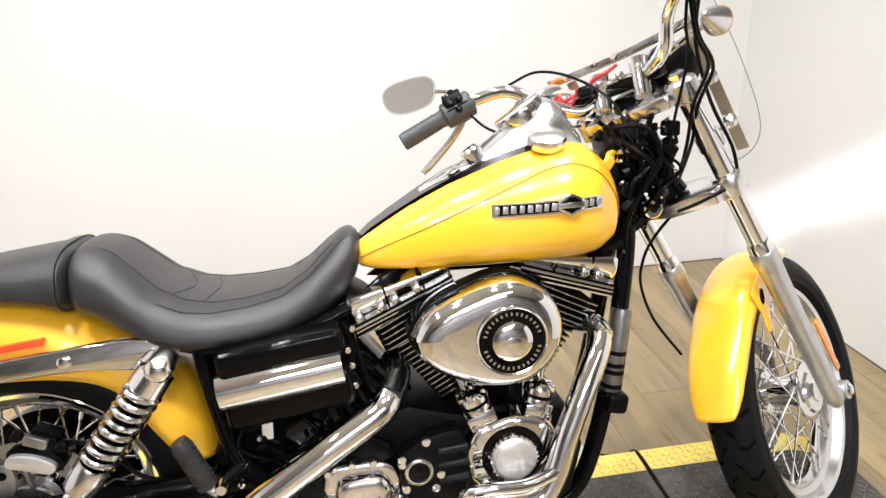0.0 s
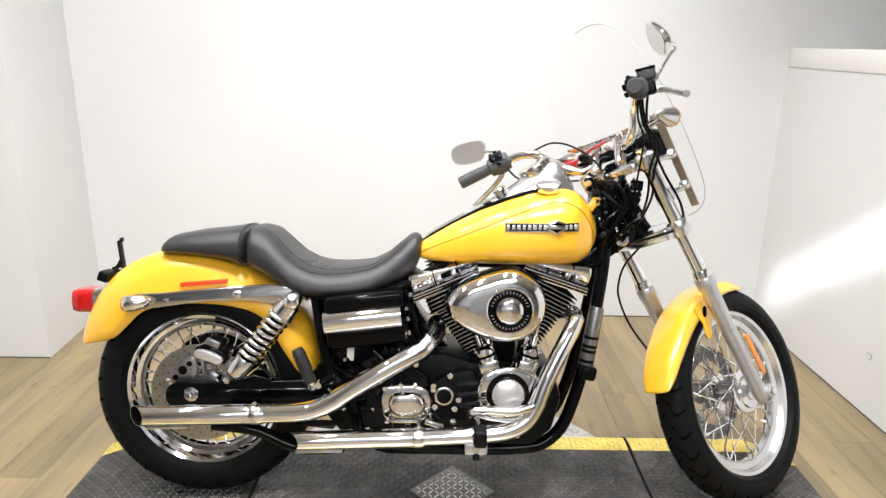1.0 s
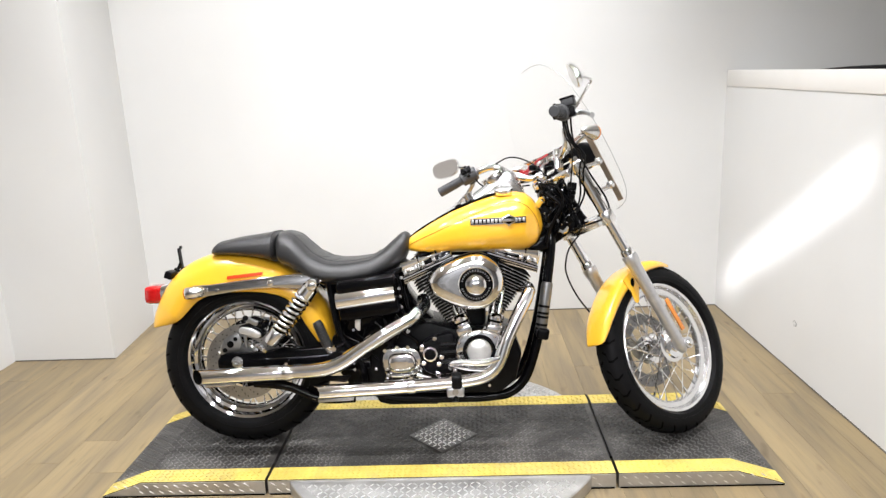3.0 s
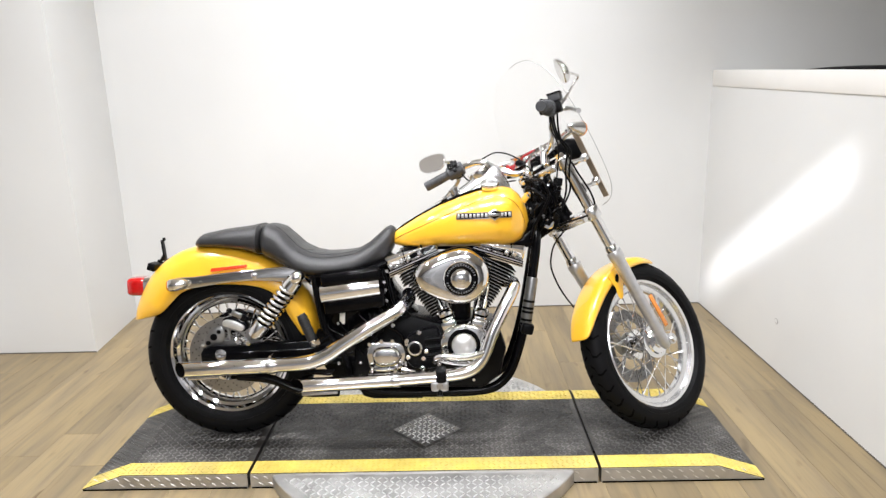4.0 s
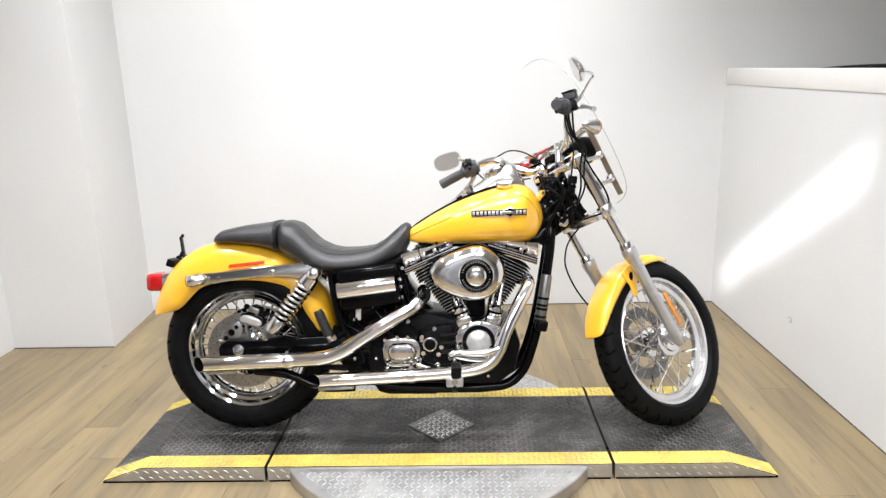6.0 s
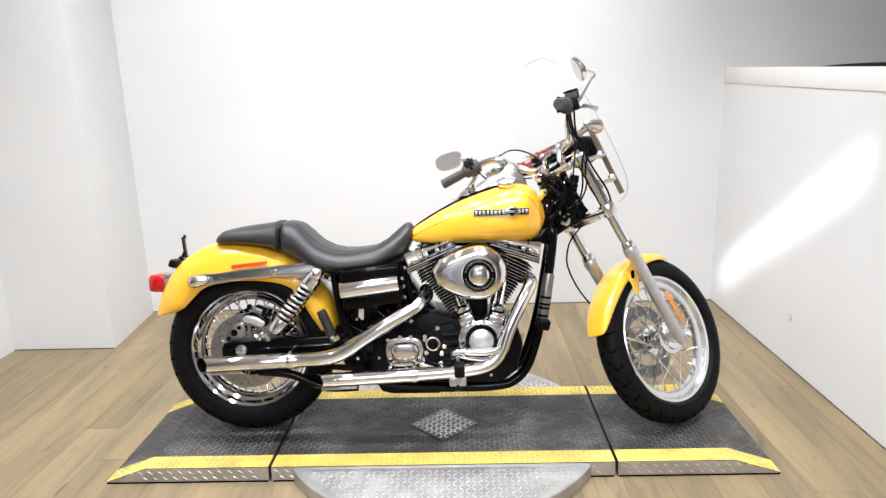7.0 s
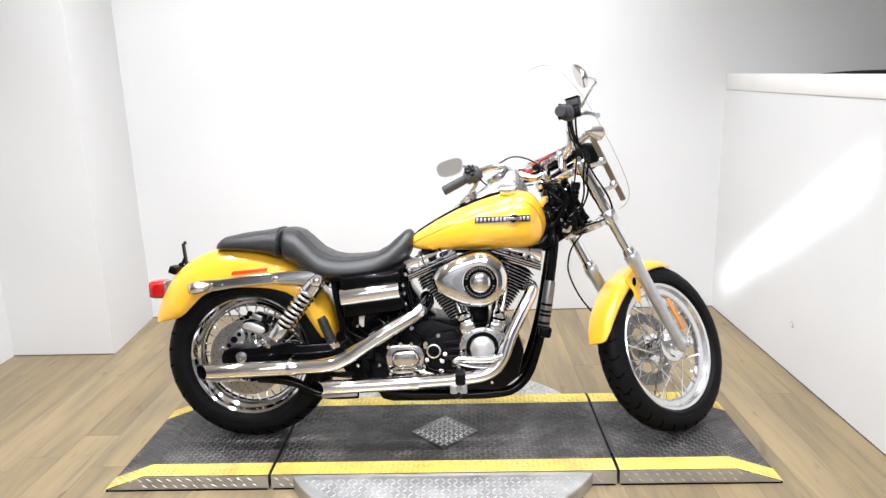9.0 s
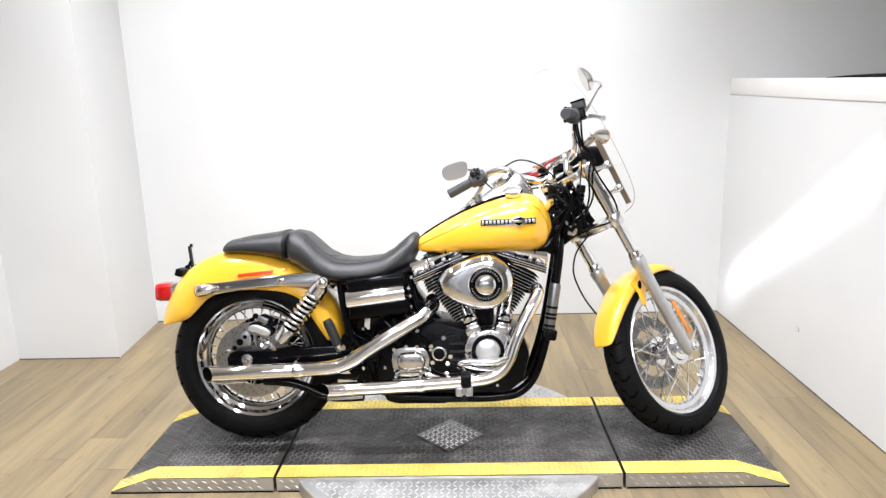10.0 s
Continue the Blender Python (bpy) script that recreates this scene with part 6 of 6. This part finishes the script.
    part("signal_body", mapped(lathe(bmesh.new(), [(-0.042, 0.003), (-0.036, 0.009), (-0.015, 0.017), (0.010, 0.024), (0.028, 0.028)], P(1.234, 0.192, 1.092), (1, 0, 0), 28), BAR), M_SATIN, st)
    part("lens", mapped(lathe(bmesh.new(), [(0.027, 0.0285), (0.034, 0.027), (0.040, 0.016), (0.042, 0.001)], P(1.234, 0.192, 1.092), (1, 0, 0), 28), BAR), M_AMBER, st, "amber lens")

# black headlamp shell behind the screen
hl = part("headlamp", mapped(lathe(bmesh.new(), [(-0.060, 0.012), (-0.056, 0.026), (-0.036, 0.042), (0.0, 0.050), (0.025, 0.052), (0.028, 0.049)], (1.338, -0.056, 1.070), (1, 0, -0.05), 12), BAR), M_PLASTIC, bike, "black headlamp shell")
part("headlamp_rim", mapped(lathe(bmesh.new(), [(0.023, 0.053), (0.029, 0.054), (0.032, 0.049), (0.030, 0.044)], (1.338, -0.056, 1.070), (1, 0, -0.05), 36), BAR), M_CHROME, hl)
part("lamp_bracket", mapped(box(bmesh.new(), (1.30, 0.0, 1.035), (0.13, 0.09, 0.03), (0, -25, 0), 0.008), BAR), M_BLACK, hl)
# clear screen with its cross strap and side straps
SHX = lambda z: 1.39 - 0.4545 * (z - 0.92)
prof = [(0.850, 0.10), (0.856, 0.145), (0.880, 0.185), (0.93, 0.207), (1.03, 0.216), (1.12, 0.214), (1.20, 0.206), (1.28, 0.188), (1.34, 0.165), (1.385, 0.135), (1.42, 0.098), (1.436, 0.065), (1.444, 0.03)]
rows = []
for z, w in prof:
    rows.append([V(SHX(z) - 0.9 * (w * u) ** 2 + 0.035, 0.025 + w * u, z) for u in [-1 + 2 * k / 20 for k in range(21)]])
bm = bmesh.new()
loft(bm, rows, closed=False)
screen = part("windscreen", mapped(bm, BAR), M_GLASS, bike, "clear polycarbonate windscreen", smooth=80)
sol = screen.modifiers.new("thickness", "SOLIDIFY")
sol.thickness = 0.003
edge = [rows[-1][14], rows[-1][10]] + [r[0] for r in rows[::-1]]
part("screen_edge", mapped(tube(bmesh.new(), spline(edge, 4), 0.0012, 6), BAR), M_EDGE, screen, "polished screen edge")
bm = bmesh.new()
loft(bm, [[V(1.287 + 0.03 - 0.9 * (y - 0.02) ** 2, y, 1.130 - 0.006), V(1.293 + 0.03 - 0.9 * (y - 0.02) ** 2, y, 1.130 - 0.008), V(1.287 + 0.03 - 0.9 * (y - 0.02) ** 2, y, 1.130 + 0.008), V(1.281 + 0.03 - 0.9 * (y - 0.02) ** 2, y, 1.130 + 0.006)] for y in [-0.130 + 0.340 * k / 12 for k in range(13)]])
strap = part("screen_strap", mapped(bm, BAR), M_CHROME2, screen, "flat steel cross strap")
for y in (-0.10, 0.05, 0.10, 0.165):
    bolt(strap, 1.277 + 0.03 - 0.9 * (y - 0.02) ** 2, y, 1.130, 0.007, 0.005, (-1, 0, -0.4), 12, m=BAR)
for y, z0, z1 in ((-0.122, 0.868, 1.122), (0.165, 0.885, 1.120)):
    bm = bmesh.new()
    loft(bm, [[V(SHX(z) + 0.006, y - 0.012, z), V(SHX(z) + 0.010, y - 0.012, z), V(SHX(z) + 0.010, y + 0.012, z), V(SHX(z) + 0.006, y + 0.012, z)] for z in (z0, z0 + 0.008, z1 - 0.008, z1)])
    part("side_strap", mapped(bm, BAR), M_STRAP, screen, "flat side strap with a tan floor reflection in its colour")
for s in (-1, 1):
    for z in (0.925, 1.015):
        q = V(SHX(z), s * 0.112 + (0.04 if s > 0 else -0.014), z)
        p = along(z - 0.035 if z < 0.95 else 0.985, s * 0.107)
        kn = part("screen_clamp", mapped(tube(bmesh.new(), [p, p.lerp(q, 0.5), q], [0.010, 0.008, 0.010], 12), BAR), M_SATIN, screen, "chrome screen clamp")
        bm = bmesh.new()
        bmesh.ops.create_uvsphere(bm, u_segments=16, v_segments=10, radius=0.0165)
        bm.transform(Matrix.Translation(q - V(0.014, 0, 0)))
        part("clamp_knob", mapped(bm, BAR), M_SATIN, kn)
        part("clamp_ring", mapped(tube(bmesh.new(), [p + V(0.009, 0, -0.016), p + V(-0.009, 0, 0.016)], 0.0255, 20), BAR), M_CHROME2, kn)
# switch strip and looms on the upper clamp
strip = part("switch_strip", mapped(box(bmesh.new(), (1.225, 0.045, 1.040), (0.045, 0.26, 0.024), (0, -10, 0), 0.005), BAR), M_BLACK, bike, "black strip with small chrome lamps")
for k in range(5):
    part("strip_lamp", mapped(lathe(bmesh.new(), [(0, 0.010), (0.010, 0.010), (0.013, 0.006)], (1.205, -0.05 + 0.045 * k, 1.052), (-0.6, 0, 1), 14), BAR), M_CHROME, strip)


def cable(pts, r, material=None, steer=True, label="black cable", seg=8):
    bm = tube(bmesh.new(), spline(pts, 8), r, seg)
    if steer:
        bm.transform(BAR)
    return part("cable", bm, material or M_PLASTIC, bike, label)


cable([(1.185, 0.16, 1.035), (1.175, 0.14, 1.055), (1.17, 0.11, 1.045), (1.18, 0.07, 1.05)], 0.0042, M_WIRE, label="red wire")
cable([(1.18, 0.06, 1.05), (1.175, 0.035, 1.062), (1.185, 0.01, 1.068), (1.20, -0.005, 1.078)], 0.0042, M_WIRE, label="red wire")
cable([(1.185, 0.15, 1.03), (1.17, 0.125, 1.06), (1.175, 0.10, 1.035), (1.165, 0.07, 1.055)], 0.0035, M_WIRE, label="red wire")
part("wire_knot", mapped(box(bmesh.new(), (1.18, 0.065, 1.048), (0.03, 0.03, 0.022), (0, 0, 20), 0.008), BAR), M_PLASTIC, bike, "black taped wire joint")
# right-hand control cables down to the head
for k, (a, b) in enumerate(((0.0, 0.0), (0.012, 0.02))):
    cable([(1.075 + a, -0.225, 1.105), (1.105 + a, -0.205, 1.04), (1.165 + b, -0.19, 0.995), (1.21 + b, -0.13, 0.95), (1.245 + b, -0.085, 0.89), (1.235, -0.05, 0.82)], 0.0036)
cable([(1.07, -0.225, 1.105), (1.10, -0.195, 1.06), (1.16, -0.16, 1.02), (1.20, -0.09, 0.93), (1.21, -0.04, 0.84)], 0.0029)
# clutch cable loop over the tank
cable([(1.062, 0.258, 1.095), (1.100, 0.195, 1.105), (1.125, 0.13, 1.112), (1.145, 0.06, 1.072), (1.16, 0.0, 1.00), (1.18, -0.01, 0.92)], 0.0029)
cable([(1.05, 0.270, 1.075), (1.06, 0.24, 1.03), (1.085, 0.20, 1.00), (1.12, 0.14, 0.99), (1.16, 0.08, 0.98)], 0.0029)
# brake line down the fork and the loop by the head
cable([(1.10, -0.235, 1.11), (1.15, -0.185, 1.04), (1.24, -0.15, 0.95), (1.315, -0.14, 0.86), (1.33, -0.12, 0.80), (1.26, -0.08, 0.775), (1.21, -0.05, 0.765)], 0.0036)
cable([(1.31, 0.0, 0.775), (1.287, 0.05, 0.731), (1.293, 0.09, 0.691), (1.315, 0.123, 0.637), (1.382, 0.149, 0.551), (1.469, 0.150, 0.453)], 0.0034)
# tangle of looms between tank and head
rng = random.Random(5)
for k in range(13):
    y = -0.075 + 0.012 * k
    cable([(1.15 + rng.uniform(-0.01, 0.01), y, 0.95 + rng.uniform(-0.02, 0.02)), (1.19 + rng.uniform(-0.02, 0.02), y * 1.3, 0.93 + rng.uniform(-0.03, 0.03)), (1.22 + rng.uniform(-0.02, 0.02), y * 1.2 - 0.01, 0.87 + rng.uniform(-0.03, 0.03)), (1.20 + rng.uniform(-0.02, 0.02), y * 1.1, 0.80 + rng.uniform(-0.02, 0.02)), (1.17, y, 0.74)], rng.choice((0.0045, 0.006, 0.0075)), rng.choice((M_PLASTIC, M_BLACK)), steer=False)
rng = random.Random(9)
for k in range(30):
    x, z = rng.uniform(1.17, 1.27), rng.uniform(0.80, 0.95)
    part("connector", box(bmesh.new(), (x, rng.uniform(-0.075, 0.06), z), (rng.uniform(0.02, 0.04), 0.02, rng.uniform(0.015, 0.03)), (rng.uniform(-30, 30), rng.uniform(-40, 40), 0), 0.004), rng.choice((M_PLASTIC, M_BLACK, M_PLASTIC)), bike, "small wiring connector")

# scattered bolts added for small highlights, and hoses, by the battery tray and round the head
rng = random.Random(21)
for k in range(26):
    x, z = rng.uniform(0.40, 0.66), rng.uniform(0.34, 0.50)
    if z < 0.34 + (x - 0.42) * 0.55:
        continue
    bolt(bike, x, -0.136, z, rng.uniform(0.003, 0.006), 0.006, (rng.uniform(-0.3, 0.3), -1, rng.uniform(0, 0.5)), 8, rng.choice((M_CHROME, M_STEEL, M_BLACK)))
for k in range(6):
    x, z = 0.42 + 0.035 * k, rng.uniform(0.46, 0.50)
    cable([(x, -0.13, z), (x + rng.uniform(-0.03, 0.05), -0.142, z - 0.04), (x + rng.uniform(-0.02, 0.08), -0.138, z - 0.09), (x + rng.uniform(0, 0.1), -0.13, z - 0.13)], rng.choice((0.004, 0.006, 0.008)), M_BLACK, steer=False, label="black hose")
# invented bright bolts that stand in for glints round the head
for k in range(26):
    x, z = rng.uniform(1.16, 1.28), rng.uniform(0.80, 0.99)
    bolt(bike, x, -0.064 - rng.uniform(0, 0.012), z, rng.uniform(0.002, 0.005), 0.008, (rng.uniform(-0.5, 0.5), -1, rng.uniform(-0.2, 0.7)), 7, rng.choice((M_CHROME, M_STEEL, M_CHROME2)))
for k in range(8):
    x, z = rng.uniform(1.16, 1.24), rng.uniform(0.90, 0.99)
    cable([(x, -0.055, z), (x + rng.uniform(-0.02, 0.05), -0.078, z - 0.04), (x + rng.uniform(-0.02, 0.06), -0.080, z - 0.09), (x + rng.uniform(-0.03, 0.03), -0.045, z - 0.16)], rng.choice((0.003, 0.004, 0.006)), M_BLACK, steer=False)
# drain bolts and cooling ribs low on the crankcase
for k in range(5):
    bolt(engine, 0.60 + 0.085 * k, -0.127, 0.225 + 0.012 * (k % 2), 0.007, 0.007)

# ---- loose cable ----
bm = tube(bmesh.new(), spline([(1.10, 0.50, FLOOR + 0.006), (1.20, 0.33, FLOOR + 0.006), (1.29, 0.26, FLOOR + 0.008), (1.345, 0.225, FLOOR + 0.03), (1.363, 0.19, 0.001), (1.363, 0.0, 0.001), (1.363, -0.30, 0.001)], 8), 0.0045, 8)
tagged(part("floor_cable", bm, M_PLASTIC), "thin black cable lying along the platform seam", "cable")

# ---- floor planks ----
PW, PL = 0.152, 1.22
plank_mesh = finish(box(bmesh.new(), (0, 0, 0), (PL - 0.0009, PW - 0.0007, 0.006), bevel=0.0005, seg=1), "plank", M_PLANK, 0)
rows_n = int((XR - XL) / PW) + 2
random.seed(3)
far = bmesh.new()
for i in range(-int((XL - XS0) / PW) - 1, int((XS1 - XL) / PW) + 2):
    x = XL + (i + 0.35) * PW
    stagger = random.random() * PL
    for j in range(-1, 8):
        y0, y1 = YB - stagger - (j + 1) * PL, YB - stagger - j * PL
        y1, y0 = min(y1, YB + 0.05), max(y0, YF - 0.05)
        if y1 - y0 < 0.05:
            continue
        inside = 0 <= i < rows_n
        if not inside and y0 > -1.5:
            continue
        turn = 90 if random.random() < 0.5 else -90
        if inside and y1 > -3.2:
            me = plank_mesh
            if y1 - y0 < PL - 0.001:
                me = finish(box(bmesh.new(), (0, 0, 0), (y1 - y0 - 0.0009, PW - 0.0007, 0.006), bevel=0.0005, seg=1), "plank", M_PLANK, 0)
            share("plank", me, floor_ob, pose(x, (y0 + y1) / 2, FLOOR - 0.003, 0, 0, turn))
        else:
            quad_box(far, x - PW / 2 + 0.0006, x + PW / 2 - 0.0006, y0 + 0.0008, y1 - 0.0008, FLOOR - 0.006, FLOOR)
far.transform(Matrix.Rotation(radians(-90), 4, "Z"))
tagged(part("far_planks", far, M_PLANK, floor_ob, smooth=0, m=Matrix.Rotation(radians(90), 4, "Z")), kind="stuff")
